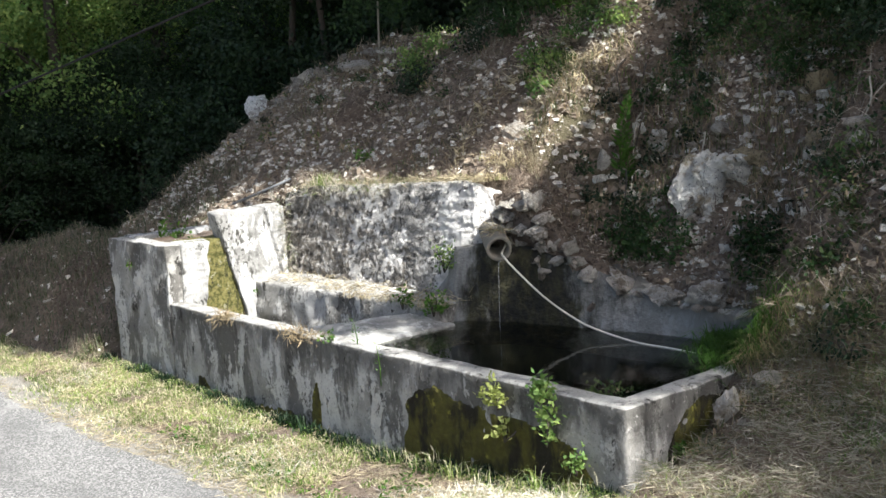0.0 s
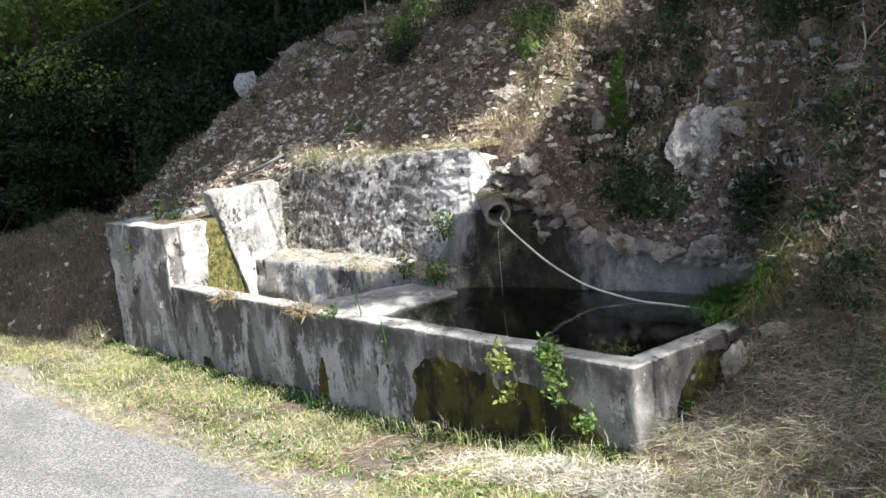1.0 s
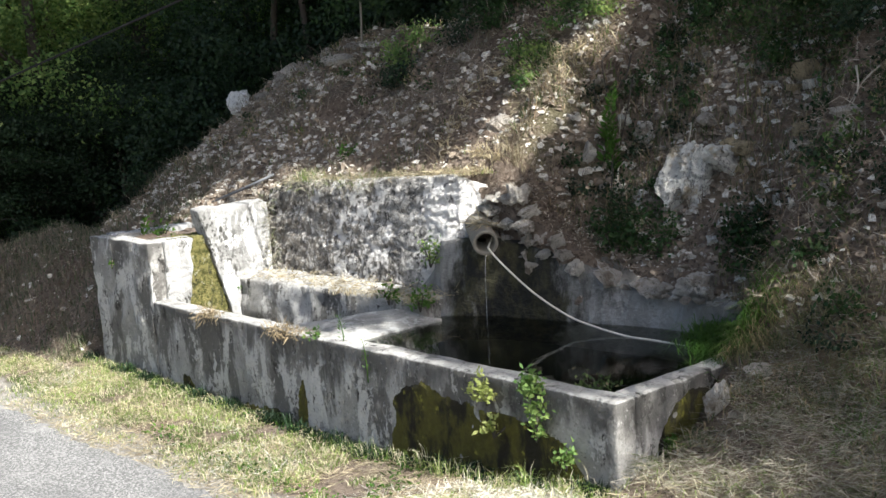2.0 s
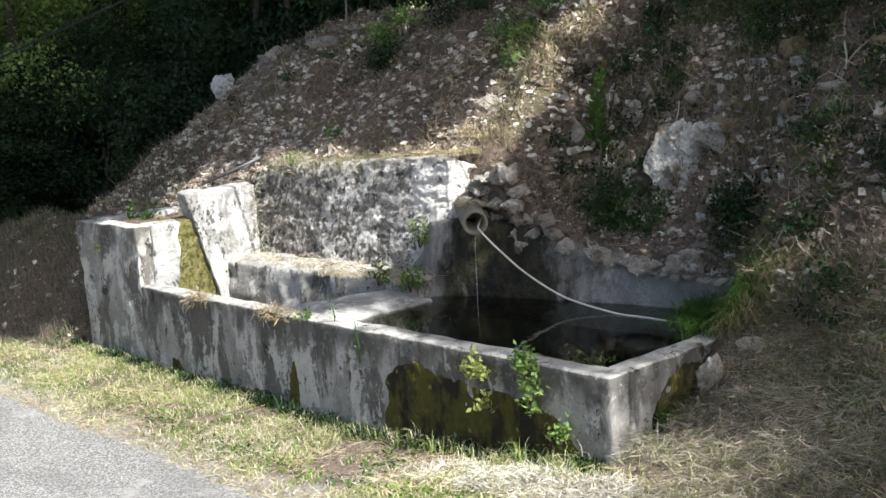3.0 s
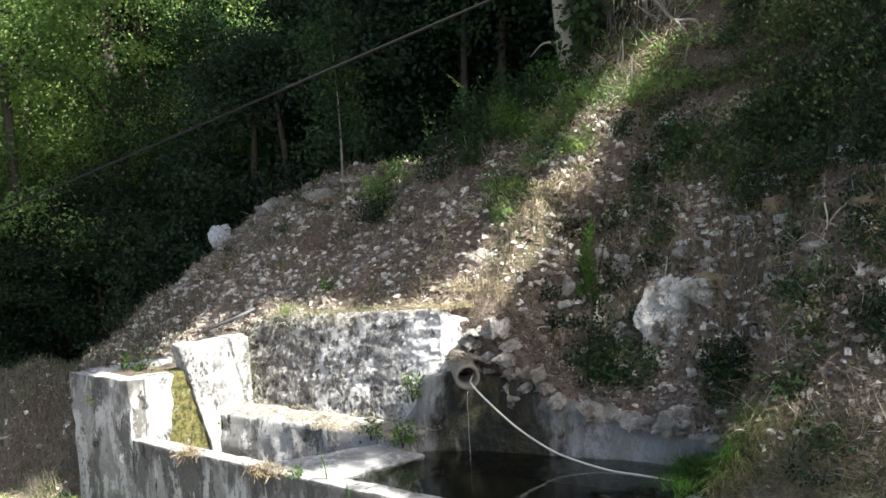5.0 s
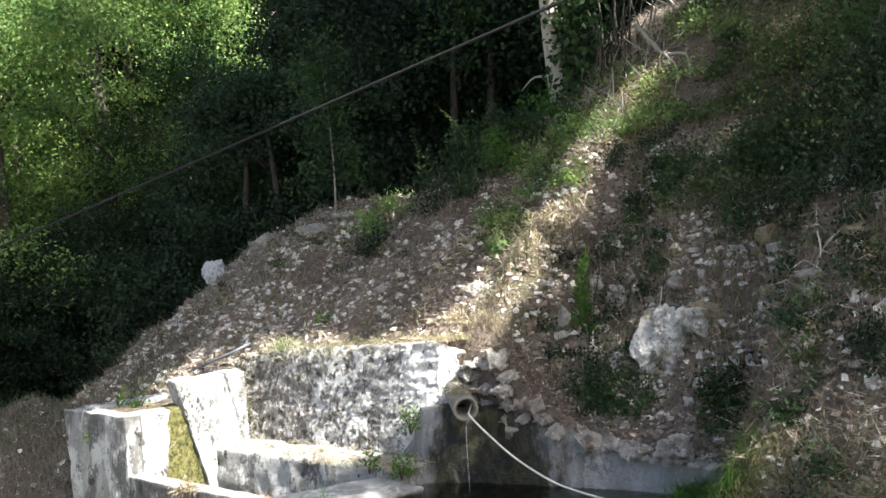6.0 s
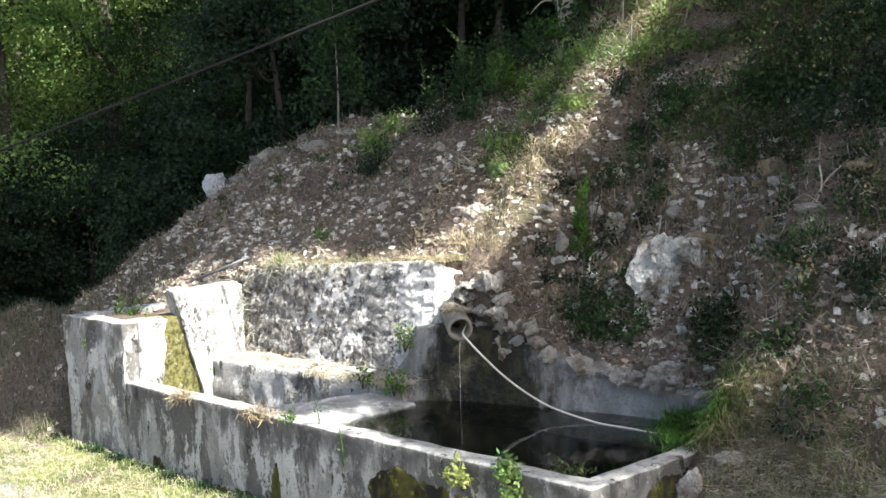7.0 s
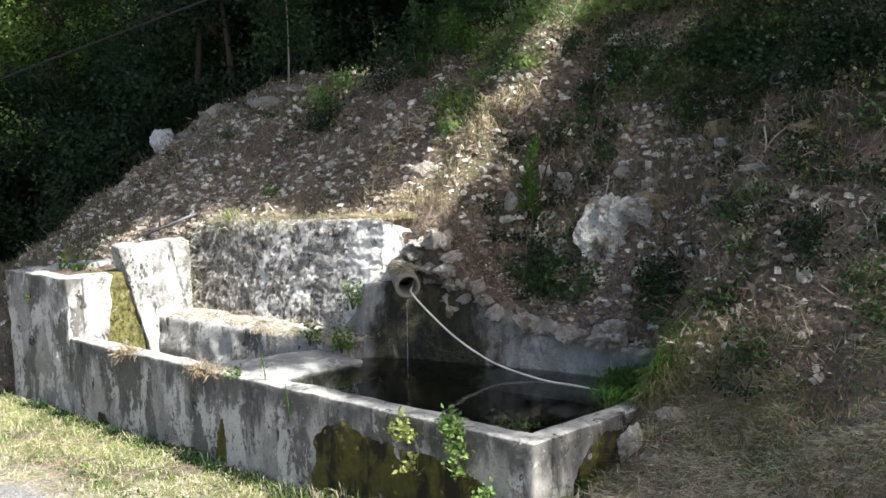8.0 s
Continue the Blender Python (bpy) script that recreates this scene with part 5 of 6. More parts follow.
# sunlit weeds get the brightened leaf colour, some shaded bushes the darkened one
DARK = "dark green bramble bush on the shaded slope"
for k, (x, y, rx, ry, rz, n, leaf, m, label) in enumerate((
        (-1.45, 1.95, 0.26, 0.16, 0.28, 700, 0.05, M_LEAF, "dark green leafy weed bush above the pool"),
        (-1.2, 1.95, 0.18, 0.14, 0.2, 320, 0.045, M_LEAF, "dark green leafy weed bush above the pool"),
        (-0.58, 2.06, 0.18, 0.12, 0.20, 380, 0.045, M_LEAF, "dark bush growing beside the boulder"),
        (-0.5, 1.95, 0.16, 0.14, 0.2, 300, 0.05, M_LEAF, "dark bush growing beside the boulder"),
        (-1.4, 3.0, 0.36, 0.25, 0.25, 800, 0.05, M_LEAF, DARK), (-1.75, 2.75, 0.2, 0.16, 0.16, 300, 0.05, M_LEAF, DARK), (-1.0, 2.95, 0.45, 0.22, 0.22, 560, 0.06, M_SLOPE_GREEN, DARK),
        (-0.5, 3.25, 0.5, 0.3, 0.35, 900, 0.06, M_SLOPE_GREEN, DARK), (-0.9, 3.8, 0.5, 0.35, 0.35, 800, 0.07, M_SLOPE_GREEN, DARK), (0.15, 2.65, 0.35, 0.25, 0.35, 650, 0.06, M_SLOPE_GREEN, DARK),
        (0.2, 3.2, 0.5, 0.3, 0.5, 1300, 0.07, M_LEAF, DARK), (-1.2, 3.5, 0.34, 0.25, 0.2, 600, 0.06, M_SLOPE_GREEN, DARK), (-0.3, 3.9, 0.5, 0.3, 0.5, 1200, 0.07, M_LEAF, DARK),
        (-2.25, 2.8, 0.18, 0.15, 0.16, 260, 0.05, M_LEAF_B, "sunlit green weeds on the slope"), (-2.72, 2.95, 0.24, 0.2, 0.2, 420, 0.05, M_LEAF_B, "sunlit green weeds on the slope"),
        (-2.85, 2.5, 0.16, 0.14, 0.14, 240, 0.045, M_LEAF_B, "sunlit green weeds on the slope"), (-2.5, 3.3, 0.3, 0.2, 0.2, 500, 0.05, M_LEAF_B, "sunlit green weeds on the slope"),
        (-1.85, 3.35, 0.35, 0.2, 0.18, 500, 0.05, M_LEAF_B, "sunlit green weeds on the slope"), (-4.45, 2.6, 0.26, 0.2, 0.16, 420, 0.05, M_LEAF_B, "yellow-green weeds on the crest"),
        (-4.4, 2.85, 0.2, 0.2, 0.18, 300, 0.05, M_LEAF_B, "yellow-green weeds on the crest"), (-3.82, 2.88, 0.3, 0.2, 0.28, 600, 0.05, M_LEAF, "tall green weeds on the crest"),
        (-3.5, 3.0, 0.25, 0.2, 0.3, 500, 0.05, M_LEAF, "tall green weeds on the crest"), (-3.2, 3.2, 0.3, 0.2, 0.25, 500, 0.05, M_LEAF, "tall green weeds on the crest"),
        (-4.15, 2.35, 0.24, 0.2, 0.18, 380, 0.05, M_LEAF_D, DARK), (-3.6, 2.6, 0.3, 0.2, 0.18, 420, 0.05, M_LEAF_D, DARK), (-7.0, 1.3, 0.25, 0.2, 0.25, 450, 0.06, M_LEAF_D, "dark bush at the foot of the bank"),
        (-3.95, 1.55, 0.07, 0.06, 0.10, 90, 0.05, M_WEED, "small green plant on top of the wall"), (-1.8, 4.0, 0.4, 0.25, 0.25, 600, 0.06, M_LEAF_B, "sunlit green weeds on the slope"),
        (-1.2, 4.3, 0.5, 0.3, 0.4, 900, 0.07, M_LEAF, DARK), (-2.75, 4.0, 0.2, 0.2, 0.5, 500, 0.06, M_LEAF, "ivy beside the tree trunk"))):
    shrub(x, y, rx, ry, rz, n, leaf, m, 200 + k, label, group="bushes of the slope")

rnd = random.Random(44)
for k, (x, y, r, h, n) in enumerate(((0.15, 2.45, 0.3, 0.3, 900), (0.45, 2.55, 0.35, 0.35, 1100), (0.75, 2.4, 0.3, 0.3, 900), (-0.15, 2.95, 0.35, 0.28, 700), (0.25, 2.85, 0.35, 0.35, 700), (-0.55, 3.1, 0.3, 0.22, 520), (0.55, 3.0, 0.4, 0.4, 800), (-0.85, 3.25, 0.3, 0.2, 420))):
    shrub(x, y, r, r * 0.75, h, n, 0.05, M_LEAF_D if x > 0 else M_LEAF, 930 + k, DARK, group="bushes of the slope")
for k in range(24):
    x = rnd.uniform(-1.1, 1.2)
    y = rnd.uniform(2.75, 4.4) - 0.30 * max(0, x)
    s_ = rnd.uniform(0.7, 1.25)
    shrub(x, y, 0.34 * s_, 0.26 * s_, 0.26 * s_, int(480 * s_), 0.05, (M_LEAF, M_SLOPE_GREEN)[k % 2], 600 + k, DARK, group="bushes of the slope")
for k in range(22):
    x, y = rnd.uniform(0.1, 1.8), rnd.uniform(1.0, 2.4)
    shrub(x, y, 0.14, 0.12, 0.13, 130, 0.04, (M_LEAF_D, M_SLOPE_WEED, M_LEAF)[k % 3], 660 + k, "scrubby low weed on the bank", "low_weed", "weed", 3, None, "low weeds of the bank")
# bright leaf colour adds to the sun on the streak
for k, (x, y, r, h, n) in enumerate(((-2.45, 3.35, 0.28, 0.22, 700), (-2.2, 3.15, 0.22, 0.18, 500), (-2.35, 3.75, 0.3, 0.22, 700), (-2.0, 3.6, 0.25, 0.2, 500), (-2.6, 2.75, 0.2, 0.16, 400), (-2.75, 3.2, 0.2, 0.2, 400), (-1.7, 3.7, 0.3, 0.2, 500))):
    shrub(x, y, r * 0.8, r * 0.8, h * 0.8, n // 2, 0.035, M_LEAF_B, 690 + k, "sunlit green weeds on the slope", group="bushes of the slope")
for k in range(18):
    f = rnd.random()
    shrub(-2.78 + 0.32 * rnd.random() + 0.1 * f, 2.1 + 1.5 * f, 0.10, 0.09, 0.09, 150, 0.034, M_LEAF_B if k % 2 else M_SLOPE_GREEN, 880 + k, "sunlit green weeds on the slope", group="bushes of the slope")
for k in range(16):
    f = rnd.random()
    x, y = -3.5 + 0.75 * f + rnd.gauss(0, 0.1), 2.65 + 0.95 * f + rnd.gauss(0, 0.1)
    shrub(x, y, 0.15, 0.13, 0.17, 260, 0.04, M_LEAF if k % 3 else M_WEED, 720 + k, "tall green weeds on the crest", group="bushes of the slope")
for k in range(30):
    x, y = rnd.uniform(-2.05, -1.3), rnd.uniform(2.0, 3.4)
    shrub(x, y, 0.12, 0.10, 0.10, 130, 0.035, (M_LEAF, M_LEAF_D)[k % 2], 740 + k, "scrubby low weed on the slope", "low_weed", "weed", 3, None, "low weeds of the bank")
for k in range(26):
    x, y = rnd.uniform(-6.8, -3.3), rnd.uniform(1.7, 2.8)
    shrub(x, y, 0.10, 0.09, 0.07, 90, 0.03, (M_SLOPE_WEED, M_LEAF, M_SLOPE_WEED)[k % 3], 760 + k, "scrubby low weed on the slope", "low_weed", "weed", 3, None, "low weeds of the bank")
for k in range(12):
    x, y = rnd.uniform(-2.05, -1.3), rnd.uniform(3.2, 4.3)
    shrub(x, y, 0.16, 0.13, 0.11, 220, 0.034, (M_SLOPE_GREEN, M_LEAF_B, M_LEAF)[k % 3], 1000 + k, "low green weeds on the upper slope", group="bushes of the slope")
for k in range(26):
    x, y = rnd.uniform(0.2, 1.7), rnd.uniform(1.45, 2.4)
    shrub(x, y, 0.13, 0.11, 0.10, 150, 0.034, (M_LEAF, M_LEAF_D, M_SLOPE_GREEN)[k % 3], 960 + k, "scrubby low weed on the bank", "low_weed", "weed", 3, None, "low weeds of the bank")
for k in range(20):
    x, y = rnd.uniform(-0.25, 1.3), rnd.uniform(1.35, 2.2)
    shrub(x, y, 0.13, 0.11, 0.12, 150, 0.035, (M_SLOPE_GREEN, M_LEAF, M_LEAF_D, M_LEAF)[k % 4], 800 + k, "scrubby low weed on the bank", "low_weed", "weed", 3, None, "low weeds of the bank")
# weeds growing out of the trough
for k, (x, y, z, rx, rz, n, leaf, m, label) in enumerate((
        (-0.52, -0.01, 0.60, 0.07, 0.11, 210, 0.042, M_LEAF_B, "bright green weed growing over the trough's rim"), (-0.82, -0.04, 0.52, 0.08, 0.09, 170, 0.034, M_YELLOW, "yellow-green weed hanging on the trough"),
        (-0.47, -0.05, 0.40, 0.06, 0.13, 150, 0.038, M_LEAF_B, "green weed rooted in the mossy wall"), (-0.77, -0.05, 0.36, 0.05, 0.06, 60, 0.034, M_YELLOW, "green weed rooted in the mossy wall"),
        (-0.27, -0.06, 0.30, 0.05, 0.08, 60, 0.040, M_LEAF_B, "small green weed at the wall's foot"), (0.03, 0.36, 0.34, 0.04, 0.05, 36, 0.045, M_WEED, "small green weed on the end wall"),
        (-2.45, 0.95, 0.64, 0.09, 0.12, 90, 0.045, M_WEED, "green weed on the end of the slab"), (-2.75, 0.92, 0.66, 0.07, 0.09, 50, 0.04, M_WEED, "green weed on the ledge"),
        (-2.6, 1.2, 0.90, 0.10, 0.14, 90, 0.04, M_LEAF_B, "green weed hanging on the old wall"), (-4.5, 0.80, 0.58, 0.04, 0.06, 20, 0.045, M_WEED, "small green weed in the corner"),
        (-5.1, -0.02, 0.86, 0.05, 0.05, 22, 0.03, M_WEED, "small green weed on the tank"), (-2.4, 0.02, 0.62, 0.07, 0.05, 40, 0.03, M_WEED, "low weed on the trough's rim"),
        (-5.2, 0.5, 1.02, 0.10, 0.10, 70, 0.04, M_WEED, "green weeds in the tank"), (-0.40, 0.34, 0.55, 0.13, 0.08, 110, 0.03, M_SLOPE_GREEN, "dull weed standing in the water"))):
    shrub(x, y, rx, rx * 0.8, rz, n, leaf, m, 300 + k, label, "weed", "weed", 3, z, "weeds on the masonry")


def tall_plant(x, y, h, n, seed, label, mat=M_WEED, leaf=0.05, z=None):
    z = float(ground_z(x, y)) if z is None else z
    root = tagged(empty("tall_weed", (x, y, z)), label, "weed", "tall weeds")
    rng = np.random.default_rng(seed)
    tip = rng.normal(0, 0.16 * h, 2)
    part("stem", tube("stem", [(0, 0, -0.03), (tip[0] * 0.1, tip[1] * 0.1, h * 0.35), (tip[0] * 0.45, tip[1] * 0.45, h * 0.7), (tip[0], tip[1], h)], [0.004, 0.0035, 0.0025, 0.001], mat, 5), root)
    f = rng.uniform(0.1, 1, n)
    a = rng.uniform(0, 6.28, n)
    p = np.stack([np.cos(a) * 0.012 + tip[0] * f ** 2, np.sin(a) * 0.012 + tip[1] * f ** 2, f * h], 1)
    w = np.stack([np.cos(a), np.sin(a), np.full(n, 0.8)], 1)
    part("foliage", leaves("foliage", p, w, rng.uniform(0.7, 1.2, n) * leaf * (1.3 - f), rng.uniform(0.2, 0.3, n) * leaf, mat), root)


tall_plant(-1.83, 2.25, 0.62, 130, 1, "tall green fern-like weed standing on the slope", M_WEED, 0.09)
tall_plant(-1.78, 2.28, 0.45, 90, 2, "tall green fern-like weed standing on the slope", M_WEED, 0.08)
tall_plant(-2.15, 0.06, 0.22, 26, 3, "thin green weed stalk at the trough", M_WEED, 0.03, 0.60)
tall_plant(-1.82, -0.03, 0.24, 26, 4, "thin green weed stalk at the trough", M_WEED, 0.028, 0.47)
tall_plant(-1.72, 1.75, 0.5, 60, 5, "thin green weed stalk above the pool", M_WEED, 0.06)
tall_plant(-5.25, 0.35, 0.2, 24, 6, "thin green weed stalk in the tank", M_WEED, 0.08, 1.02)
rnd = random.Random(9)
for k in range(9):
    tall_plant(rnd.uniform(-4.2, -3.0), rnd.uniform(2.85, 3.1), rnd.uniform(0.35, 0.7), 30, 20 + k, "tall flowering weed on the crest", M_SLOPE_GREEN, 0.07)


# ---- grass and straw ----
def verge_keep(x, y):
    return (y > road_edge(x) + 0.02 - 0.05 * np.random.default_rng(3).random(len(x))) & ((y < -0.015) | (x > 0.05)) & ((y < -0.33) | (x > -5.9))


pts = scatter(60000, -10.5, 2.6, -1.1, 0.1, 81, verge_keep)
dens = fbm(pts[:, 0], pts[:, 1], 0.5, 3, 61)
pts = pts[(dens > -0.5) & (RNG.random(len(pts)) < smooth(-1.02, -0.7, pts[:, 1]) + 0.12)]
n = len(pts)
tall = 1 + 0.9 * smooth(-0.35, -0.05, pts[:, 1]) * RNG.uniform(0, 1, n)
keep = (pts[:, 0] < 0.0) | (pts[:, 1] < -0.6) | (RNG.random(n) < 0.12)
pts, n, tall = pts[keep], int(keep.sum()), tall[keep]
stuff("verge_grass", blades("verge_grass", pts, RNG.uniform(0.02, 0.06, n) * tall, RNG.uniform(0.003, 0.007, n), RNG.uniform(0.6, 2.0, n), M_GRASS), "short half-dry grass along the road's edge", "grass")


def lying(pts, l0, l1, wd, mat, name, label, seed, rise=0.25, lift=0.02):
    rng = np.random.default_rng(seed)
    n = len(pts)
    w = rng.normal(0, 1, (n, 3)) * (1, 1, rise)
    w[:, 2] += 0.08
    p = pts + np.stack([np.zeros(n), np.zeros(n), rng.uniform(0, lift, n)], 1)
    stuff(name, leaves(name, p, w, rng.uniform(l0, l1, n), rng.uniform(0.6, 1.3, n) * wd, mat, 0.3), label, "grass" if "straw" in name or "grass" in name else "litter")


pts = scatter(30000, -9.5, 2.6, -1.12, 0.05, 82, verge_keep)
pts = pts[fbm(pts[:, 0], pts[:, 1], 0.45, 2, 66) > -0.6]
lying(pts, 0.05, 0.14, 0.004, M_STRAW, "cut_straw", "dry cut grass lying on the verge", 83)
pts = scatter(16000, -8.5, 0.4, -1.0, -0.3, 151, lambda x, y: (fbm(x, y, 0.55, 3, 79) > 0.12) & verge_keep(x, y))
lying(pts, 0.03, 0.10, 0.004, M_PALE_STRAW, "pale_clippings_straw", "bleached cut grass in patches on the verge", 152, 0.25, 0.02)
pts = scatter(2600, -3.4, 0.0, -0.75, -0.05, 101, lambda x, y: fbm(x, y, 0.4, 2, 77) > 0.1)
lying(pts, 0.015, 0.05, 0.016, M_WEED, "verge_weeds", "small green weeds in the verge", 102, 0.9, 0.03)
pts = scatter(4000, 0.05, 2.2, -0.5, 1.6, 103, lambda x, y: (fbm(x, y, 0.4, 3, 78) > 0.15) & ((x > 0.5) | (y > 0.0)))
stuff("bank_weeds", blades("bank_weeds", pts, RNG.uniform(0.03, 0.10, len(pts)), 0.006, RNG.uniform(0.6, 1.8, len(pts)), M_SLOPE_WEED), "dull green weeds on the straw bank", "grass")
pts = scatter(56000, 0.02, 2.6, -0.75, 1.75, 84, lambda x, y: (fbm(x, y, 0.5, 3, 67) > -0.5 + 0.4 * smooth(0.4, 1.2, y)) & ((x > 0.42 + 0.15 * fbm(x, y, 0.3, 2, 93)) | (y > -0.05)))
lying(pts, 0.035, 0.13, 0.0026, M_BANK_STRAW, "bank_straw", "matted dry straw on the bank beside the trough", 85, 0.35, 0.05)
# real straw, but its colour is whitened to carry the sun patch too
pts = scatter(15000, -1.1, 0.55, -0.62, -0.10, 86, lambda x, y: fbm(x, y, 0.35, 3, 92) > -0.35 + 1.1 * smooth(0.1, 0.3, np.abs(y + 0.36)) + 1.2 * smooth(0.5, 0.85, np.abs(x + 0.3)))
lying(pts, 0.03, 0.10, 0.0045, M_PALE_STRAW, "pale_straw", "heap of pale dry straw at the trough's corner", 87, 0.3, 0.04)
pts = scatter(30000, -9, 1.6, 0.3, 4.2, 88, slope_only)
lying(pts, 0.015, 0.05, 0.011, M_LITTER, "leaf_litter", "dead leaves and bark scattered over the slope", 89, 0.4, 0.012)
pts = scatter(8000, -8, 1.6, 0.5, 3.8, 90, lambda x, y: slope_only(x, y) & (fbm(x, y, 0.6, 2, 68) > 0.0))
lying(pts, 0.06, 0.2, 0.0035, M_DEAD, "dead_grass", "thin dead grass stalks on the slope", 91, 0.6, 0.03)
pts = scatter(16000, -2.4, 1.2, 1.8, 4.2, 96, lambda x, y: slope_only(x, y) & (fbm(x, y, 0.5, 3, 69) > 0.05))
stuff("slope_weeds", blades("slope_weeds", pts, RNG.uniform(0.04, 0.16, len(pts)), RNG.uniform(0.003, 0.009, len(pts)), RNG.uniform(0.3, 1.4, len(pts)), M_SLOPE_WEED), "thin dull green and dead weeds on the slope", "grass")
pts = scatter(6000, -8, -2.4, 1.3, 3.2, 97, lambda x, y: slope_only(x, y) & (fbm(x, y, 0.5, 3, 70) > 0.15))
stuff("slope_weeds", blades("slope_weeds", pts, RNG.uniform(0.03, 0.12, len(pts)), RNG.uniform(0.003, 0.008, len(pts)), RNG.uniform(0.3, 1.4, len(pts)), M_SLOPE_WEED), "thin dull green and dead weeds on the crest slope", "grass")
pts = np.concatenate([scatter(12000, -2.4, 1.4, 1.75, 3.4, 98, slope_only), scatter(6000, -7.2, -2.9, 1.0, 2.9, 105, slope_only), scatter(4000, -0.1, 1.6, 1.15, 2.0, 104)])
lying(pts, 0.06, 0.22, 0.004, M_LITTER, "dead_stalks", "tangle of dark dead stalks on the slope", 99, 1.0, 0.03)
pts = scatter(700, -3.0, -1.7, 3.2, 4.6, 120, lambda x, y: (x < -2.42 + 0.26 * (y - 1.6)) & (x > -2.75))
lying(pts, 0.08, 0.3, 0.010, M_PALE_STRAW, "bare_roots_straw", "bleached bare roots and stems on the earth bank", 121, 1.2, 0.06)
rngw = np.random.default_rng(131)
q = rngw.uniform(-2.35, -1.3, 900)
w_ = np.stack([q, 1.60 + rngw.uniform(-0.06, 0.25, 900) + 0.1 * smooth(-1.6, -1.3, q), np.interp(q, (-2.4, -2.1, -1.95, -1.8, -1.5, -1.3), (1.42, 1.42, 1.30, 1.16, 1.01, 0.85)) + 0.01], 1)
lying(w_, 0.02, 0.07, 0.009, M_LITTER, "wall_litter", "dead leaves and earth crumbs over the stones", 132, 0.6, 0.03)
# the sunlit streak up the slope: pale dry weeds fill the band and brighten it
pts = scatter(15000, -3.1, -1.75, 1.6, 4.4, 92, lambda x, y: (x > -2.95 + 0.05 * (y - 1.6)) & (x < -2.22 + 0.10 * (y - 1.6)) & (fbm(x, y, 0.3, 3, 63) > -0.35))
lying(pts, 0.04, 0.14, 0.008, M_STRAW, "dry_weeds_straw", "bleached dry weeds on the slope", 93, 0.9, 0.05)
pts = np.concatenate([scatter(6000, -9.0, -5.6, -0.25, 1.6, 94), scatter(9000, -17, -7.2, -0.6, 5.0, 95)])
stuff("bank_grass", blades("bank_grass", pts, RNG.uniform(0.05, 0.15, len(pts)), 0.007, RNG.uniform(0.4, 1.2, len(pts)), M_DEAD), "sparse grass on the bank and in the gully", "grass")


pts = scatter(7000, -9.2, -5.53, -0.33, 1.6, 140, lambda x, y: fbm(x, y, 0.5, 3, 71) > -0.3)
lying(pts, 0.03, 0.12, 0.004, M_DEAD, "mound_straw", "dead grass over the bank beside the tank", 141, 0.7, 0.03)
pts = scatter(6000, -9.2, -5.53, -0.33, 1.6, 142)
lying(pts, 0.015, 0.05, 0.011, M_DEAD, "mound_litter", "dead leaves over the bank beside the tank", 143, 0.5, 0.012)


def tufts(name, rows, mat, seed, label, width=0.0035, ground=False, bend=(0.2, 1.3)):
    """Tufts of one kind in one mesh; rows of x, y, z, radius, height, blades."""
    rng = np.random.default_rng(seed)
    p, h = [], []
    for x, y, z, r, hh, n in rows:
        p.append(rng.normal(0, r * 0.5, (n, 3)) * (1, 1, 0) + (x, y, z))
        h.append(rng.uniform(0.35, 1.1, n) * hh)
    p, h = np.concatenate(p), np.concatenate(h)
    if ground:
        z = ground_z(p[:, 0], p[:, 1])
        p[:, 2] = np.where(z > 0.4, z - 0.01, 0.60)
    stuff(name, blades(name, p, h, width, rng.uniform(*bend, len(p)), mat), label, "grass")


def on_bank(rows):
    return [(x, y, 0.66 if x < -0.14 else float(ground_z(x, y)), r, h, n) for x, y, r, h, n in rows]


tufts("lush_grass", on_bank([(-0.05, 1.05, 0.16, 0.12, 600), (-0.22, 1.22, 0.18, 0.15, 800), (-0.36, 1.42, 0.18, 0.15, 700), (-0.45, 1.56, 0.14, 0.12, 340), (0.05, 1.18, 0.16, 0.10, 300), (0.75, 1.0, 0.2, 0.07, 160), (0.9, 0.6, 0.2, 0.07, 160), (1.2, 1.2, 0.25, 0.08, 240)]), M_LUSH, 401, "lush green grass at the pool's end", 0.006, True, (0.6, 2.2))
tufts("tall_dry_grass", on_bank([(0.08, 0.98, 0.16, 0.12, 420), (0.22, 1.12, 0.2, 0.13, 520), (0.42, 1.08, 0.22, 0.10, 420), (0.62, 1.0, 0.25, 0.09, 360), (0.85, 1.0, 0.3, 0.08, 300), (1.1, 0.9, 0.4, 0.08, 300), (0.7, 0.75, 0.3, 0.07, 260)]), M_DRY_GRASS, 402, "straw-coloured grass on the bank by the pool", 0.0045, True, (0.6, 2.2))
rnd = random.Random(12)
crest = [(rnd.uniform(-7.0, -3.0), rnd.uniform(1.75, 2.75), 0, rnd.uniform(0.08, 0.16), rnd.uniform(0.04, 0.09), 70) for k in range(60)]
tufts("crest_grass", crest[:32], M_SLOPE_WEED, 490, "dull green grass tufts on the crest slope", 0.004, True, (0.5, 1.8))
tufts("crest_dry_grass", crest[32:], M_BANK_STRAW, 491, "dry grass tufts on the crest slope", 0.004, True, (0.5, 1.8))
rows = [[], []]
for k in range(40):
    x = -4.4 + 2.05 * k / 39 + rnd.uniform(-0.05, 0.05)
    y = 1.33 + 0.1 * (x + 4.35) / 2 + rnd.uniform(0, 0.2)
    rows[k % 3 == 0].append((x, y, 1.41 + 0.05 * (x + 4.4), rnd.uniform(0.06, 0.11), rnd.uniform(0.05, 0.10), 60))
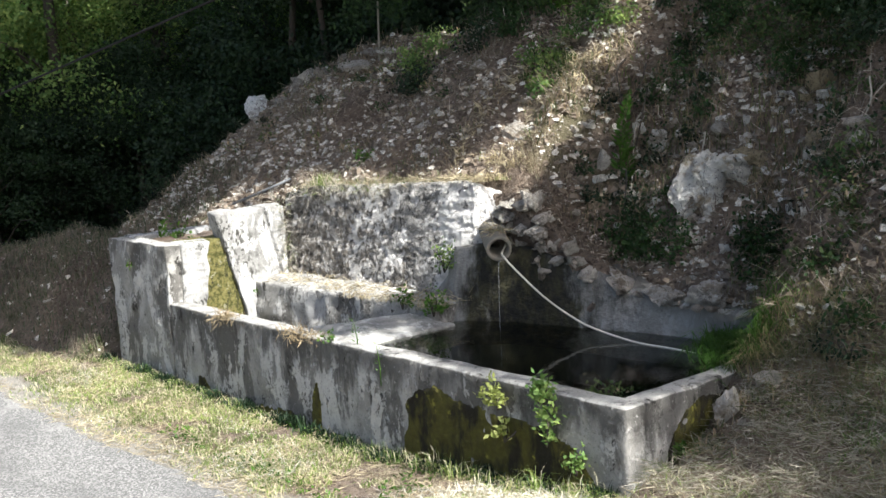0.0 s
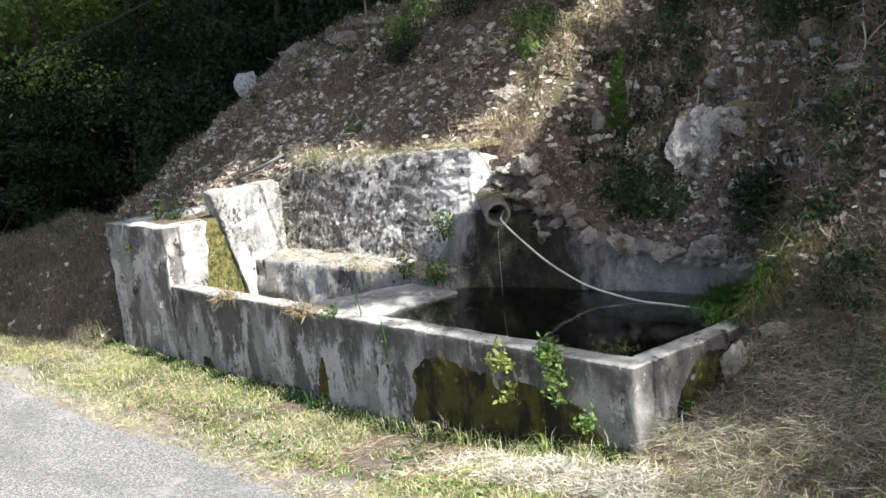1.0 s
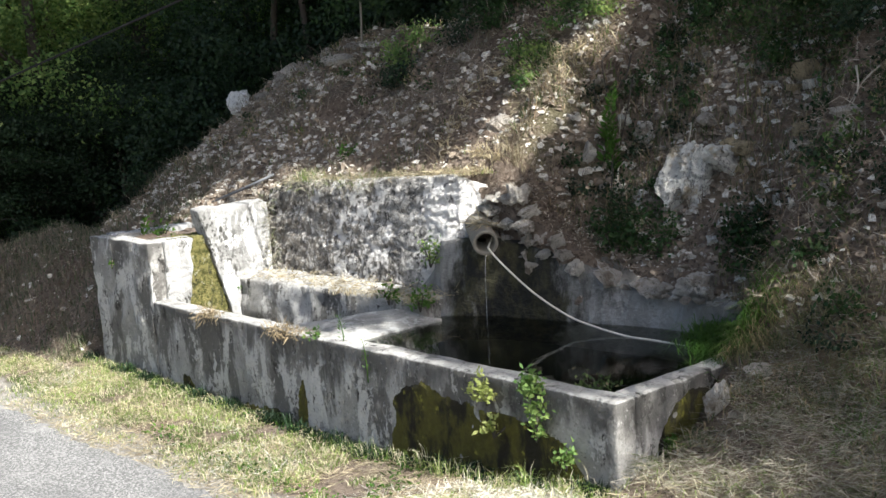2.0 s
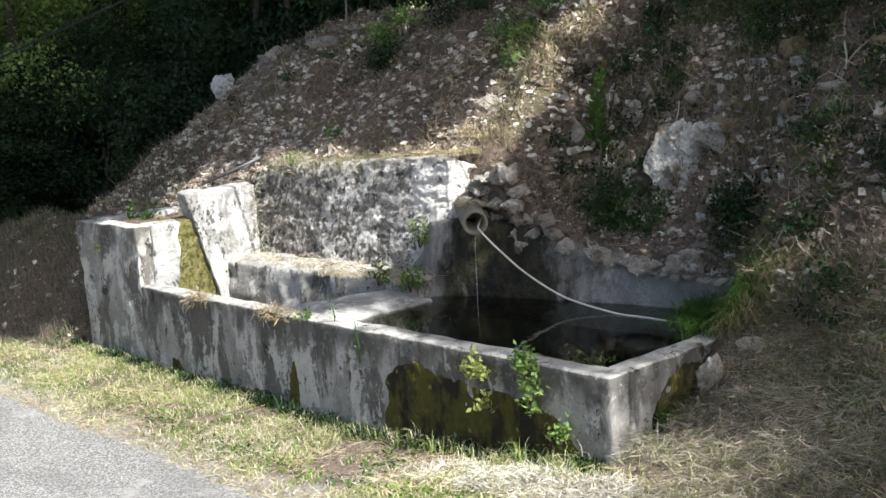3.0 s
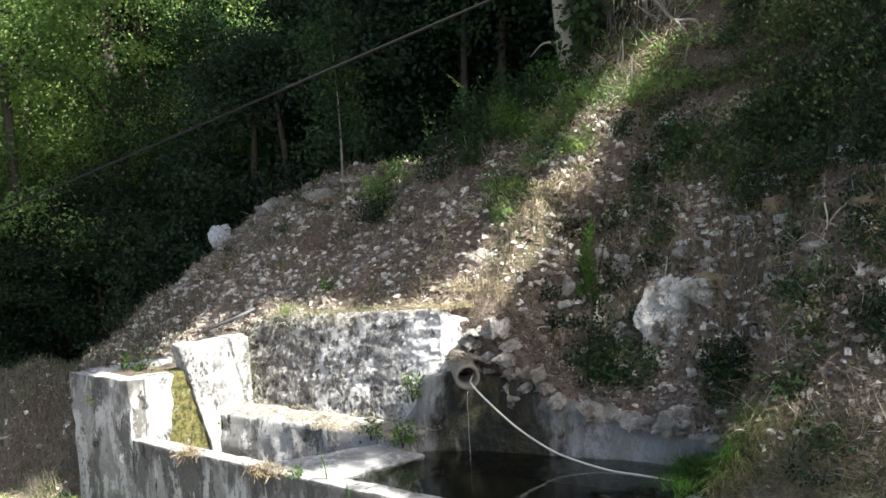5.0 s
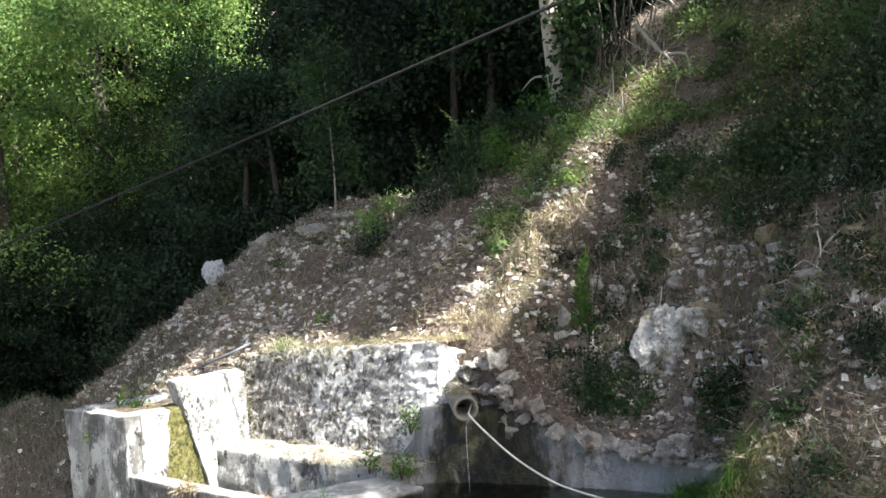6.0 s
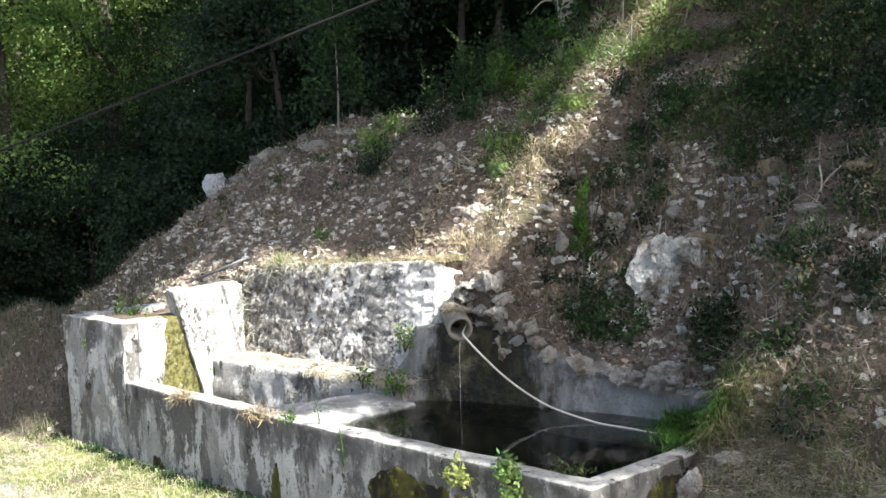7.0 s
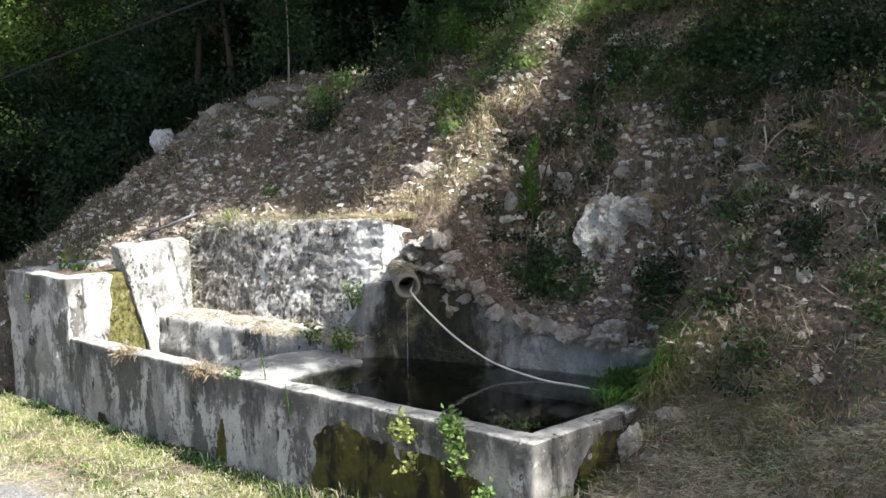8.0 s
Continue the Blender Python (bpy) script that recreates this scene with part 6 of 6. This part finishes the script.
tufts("wall_top_straw", rows[0], M_STRAW, 430, "dry yellow grass on top of the old wall")
tufts("wall_top_grass", rows[1] + [(-4.15, 1.3, 1.44, 0.12, 0.15, 160)], M_GRASS, 431, "half-green grass on top of the old wall")
tufts("ledge_straw", [(-4.45 + 2.0 * k / 29, 0.88 + 0.2 * rnd.random(), 0.67, 0.07, rnd.uniform(0.03, 0.06), 60) for k in range(30)], M_STRAW, 450, "dry grass on the ledge below the wall")
tufts("rim_straw", [(-3.62, 0.03, 0.61, 0.07, 0.06, 80), (-2.62, 0.05, 0.61, 0.08, 0.05, 80), (-2.5, 0.1, 0.61, 0.07, 0.05, 60), (-3.7, 0.05, 0.61, 0.06, 0.06, 60)], M_STRAW, 470, "dry grass on the trough's rim")
tufts("foot_grass", [(-1.9 + 1.75 * k / 15, -0.05 - 0.07 * rnd.random(), float(ground_z(-1.9 + 1.75 * k / 15, -0.08)), 0.07, rnd.uniform(0.08, 0.18), 40) for k in range(16)], M_GRASS, 480, "green grass at the foot of the trough")
# the dark leaf colour paints in the shade along the wall's foot
tufts("foot_weeds", [(-5.6 + 5.5 * k / 59, -0.03 - 0.06 * rnd.random(), float(ground_z(-5.6 + 5.5 * k / 59, -0.08)), 0.06, rnd.uniform(0.04, 0.12), 75) for k in range(60)], M_LEAF_D, 481, "low weeds at the wall's foot, leaf colour darkened for shade", 0.009)
tufts("end_grass", [(x, y, 0, 0.1, h, n) for x, y, h, n in ((-2.3, 1.62, 0.08, 140), (-2.2, 1.72, 0.09, 160), (-2.35, 1.8, 0.08, 140), (-2.05, 1.8, 0.07, 120), (-2.5, 1.7, 0.08, 140), (-2.15, 1.9, 0.08, 120), (-2.0, 1.95, 0.06, 100))], M_STRAW, 485, "dry grass where the wall meets the slope", 0.005, True)
rngp = np.random.default_rng(7)
lying(np.array((-2.16, 1.30, 1.18)) + rngp.normal(0, 1, (120, 3)) * (0.05, 0.05, 0.012), 0.06, 0.16, 0.006, M_STRAW, "pipe_straw", "dry straw lying on the pipe", 501, 0.5, 0.03)
q = np.concatenate([np.array((x, 0.0, 0.615)) + rngp.normal(0, 1, (n_, 3)) * (0.07, 0.035, 0.012) for x, n_ in ((-3.64, 170), (-2.78, 110), (-2.62, 120))])
lying(q, 0.04, 0.10, 0.006, M_RIM_STRAW, "rim_tuft_straw", "brown dry grass hanging over the trough's rim", 512, 1.0, 0.02)
q = np.stack([rngp.uniform(-4.5, -3.3, 420), rngp.normal(1.21, 0.03, 420), rngp.normal(1.40, 0.03, 420)], 1)
q[:, 1] += 0.07 * (q[:, 0] + 4.5)
q[:, 2] += 0.04 * (q[:, 0] + 4.5)
lying(q, 0.04, 0.14, 0.006, M_BANK_STRAW, "edge_straw", "dry grass hanging over the old wall's edge", 510, 1.2, 0.02)
q = np.stack([rngp.normal(-4.47, 0.03, 260), rngp.normal(1.08, 0.03, 260), rngp.uniform(0.72, 1.32, 260)], 1)
lying(q, 0.04, 0.12, 0.006, M_BANK_STRAW, "joint_straw", "dry grass growing in the joint beside the pillar", 511, 1.0, 0.02)
# dry grass all over the wall's top and the ledge
for name, n, y0, y1, z0, sl, seed in (("wall_top_litter", 2600, 1.26, 1.62, 1.42, 0.05, 503), ("ledge_litter", 900, 0.80, 1.14, 0.69, 0.0, 505)):
    q = np.stack([rngp.uniform(-4.5, -2.35, n), rngp.uniform(y0, y1, n), np.zeros(n)], 1)
    q[:, 1] += 0.05 * (q[:, 0] + 4.5)
    q[:, 2] = z0 + sl * (q[:, 0] + 4.5)
    lying(q, 0.04, 0.12, 0.005, M_STRAW, name + "_straw", "matted dry grass on the masonry", seed, 0.35, 0.03)


# ---- saplings, the old trunk, roots ----
def build_sapling(x, y, h, seed):
    z = float(ground_z(x, y))
    root = tagged(empty("sapling", (x, y, z)), "slender sapling with a few small leaves on the crest", "sapling")
    part("trunk", tube("trunk", glide([(0, 0, -0.1), (0.02, 0, h * 0.4), (-0.05, 0, h)], 12), [0.014 - 0.0010 * k for k in range(13)], M_SAPLING, 7), root)
    rng = np.random.default_rng(seed)
    c = rng.normal(0, 1, (16, 3)) * (0.13, 0.13, 0.0) + np.stack([np.zeros(16), np.zeros(16), h * np.linspace(0.24, 1.0, 16)], 1)
    n = 2400
    p = c[rng.integers(0, 16, n)] + rng.normal(0, 0.10, (n, 3))
    part("foliage", leaves("foliage", p, rng.normal(0, 1, (n, 3)), rng.uniform(0.035, 0.065, n), rng.uniform(0.02, 0.035, n), M_LEAF), root)


build_sapling(-5.03, 2.64, 1.7, 5)


def build_old_trunk():
    x, y = -3.05, 3.75
    z = float(ground_z(x, y))
    root = tagged(empty("tree", (x, y, z)), "old tree with pale bark and ivy at the crest", "tree")
    trunk = part("trunk", tube("trunk", glide([(0.04, 0, -0.4), (0, 0, 0.1), (-0.06, 0, 0.8), (-0.12, 0.05, 2.0), (-0.1, 0.1, 4.5)], 20), [0.12] * 3 + [0.105 - 0.003 * k for k in range(18)], M_BARK_PALE, 10), root)
    rng = np.random.default_rng(8)
    n = 1100
    p = rng.normal(0, 1, (n, 3)) * (0.13, 0.1, 0.6) + (0.2, -0.06, 0.8)
    part("ivy", leaves("ivy", p, rng.normal(0, 1, (n, 3)) + (0, 0, -0.5), rng.uniform(0.05, 0.09, n), rng.uniform(0.04, 0.06, n), M_LEAF), trunk, "dark ivy leaves")
    n = 5000
    p = rng.normal(0, 1, (n, 3)) * (1.0, 0.9, 0.7) + (0, 0.3, 4.6)
    part("crown", leaves("crown", p, rng.normal(0, 1, (n, 3)), rng.uniform(0.1, 0.16, n), rng.uniform(0.06, 0.1, n), M_LEAF), root)
    part("limb", tube("limb", glide([(-0.06, 0, 0.35), (-0.25, -0.05, 0.38), (-0.42, -0.05, 0.28)], 8), [0.016 - 0.0015 * k for k in range(9)], M_BARK_PALE, 5), trunk)


build_old_trunk()
rnd = random.Random(77)
for k in range(26):
    x, y = rnd.uniform(-2.95, -2.3), rnd.uniform(3.7, 4.3)
    z = float(ground_z(x, y))
    h = rnd.uniform(0.3, 1.3)
    vine = part("vine", tube("vine", glide([(x, y, z - 0.05), (x + rnd.gauss(0, 0.06), y + 0.05, z + h * 0.4), (x + rnd.gauss(-0.05, 0.1), y + 0.15, z + h)], 10), rnd.uniform(0.004, 0.011), M_BARK, 5))
    tagged(vine, "thin brown vine hanging beside the old tree", "vine", "hanging vines")


def branch(points, r, label, mat=M_BARK_PALE):
    p = glide(points, 14)
    tagged(part("branch", tube("branch", p, [r * (1 - 0.7 * k / (len(p) - 1)) for k in range(len(p))], mat, 6)), label, "branch", "fallen branches")


branch([(-2.35, 3.98, 4.0), (-2.2, 3.95, 3.85), (-2.0, 3.85, 3.68), (-1.72, 3.75, 3.62), (-1.6, 3.6, 3.42)], 0.022, "pale dead branch lying across the slope")
branch([(-1.95, 3.8, 3.66), (-1.78, 3.7, 3.5), (-1.7, 3.5, 3.25)], 0.012, "pale dead branch lying across the slope")
rnd = random.Random(5)
for k in range(40):
    x, y = (rnd.uniform(-2.9, -2.2), rnd.uniform(3.5, 4.4)) if k < 12 or k > 26 else (rnd.uniform(-0.2, 0.6), rnd.uniform(1.9, 2.6)) if k < 20 else (rnd.uniform(-2.2, -1.2), rnd.uniform(2.2, 2.7))
    z = float(ground_z(x, y))
    branch([(x, y, z + 0.22 * rnd.random()), (x + rnd.uniform(-0.08, 0.08), y - 0.10, z - 0.02), (x + rnd.uniform(-0.15, 0.15), y - 0.25, float(ground_z(x, y - 0.25)) + 0.01)], rnd.uniform(0.005, 0.010), "thin dry root hanging down the bank", M_BARK_PALE if k % 2 else M_BARK)

branch([(-0.40, 0.55, 0.545), (-0.3, 0.42, 0.58), (-0.22, 0.36, 0.61)], 0.005, "thin dead twig leaning on the trough's rim", M_BARK)
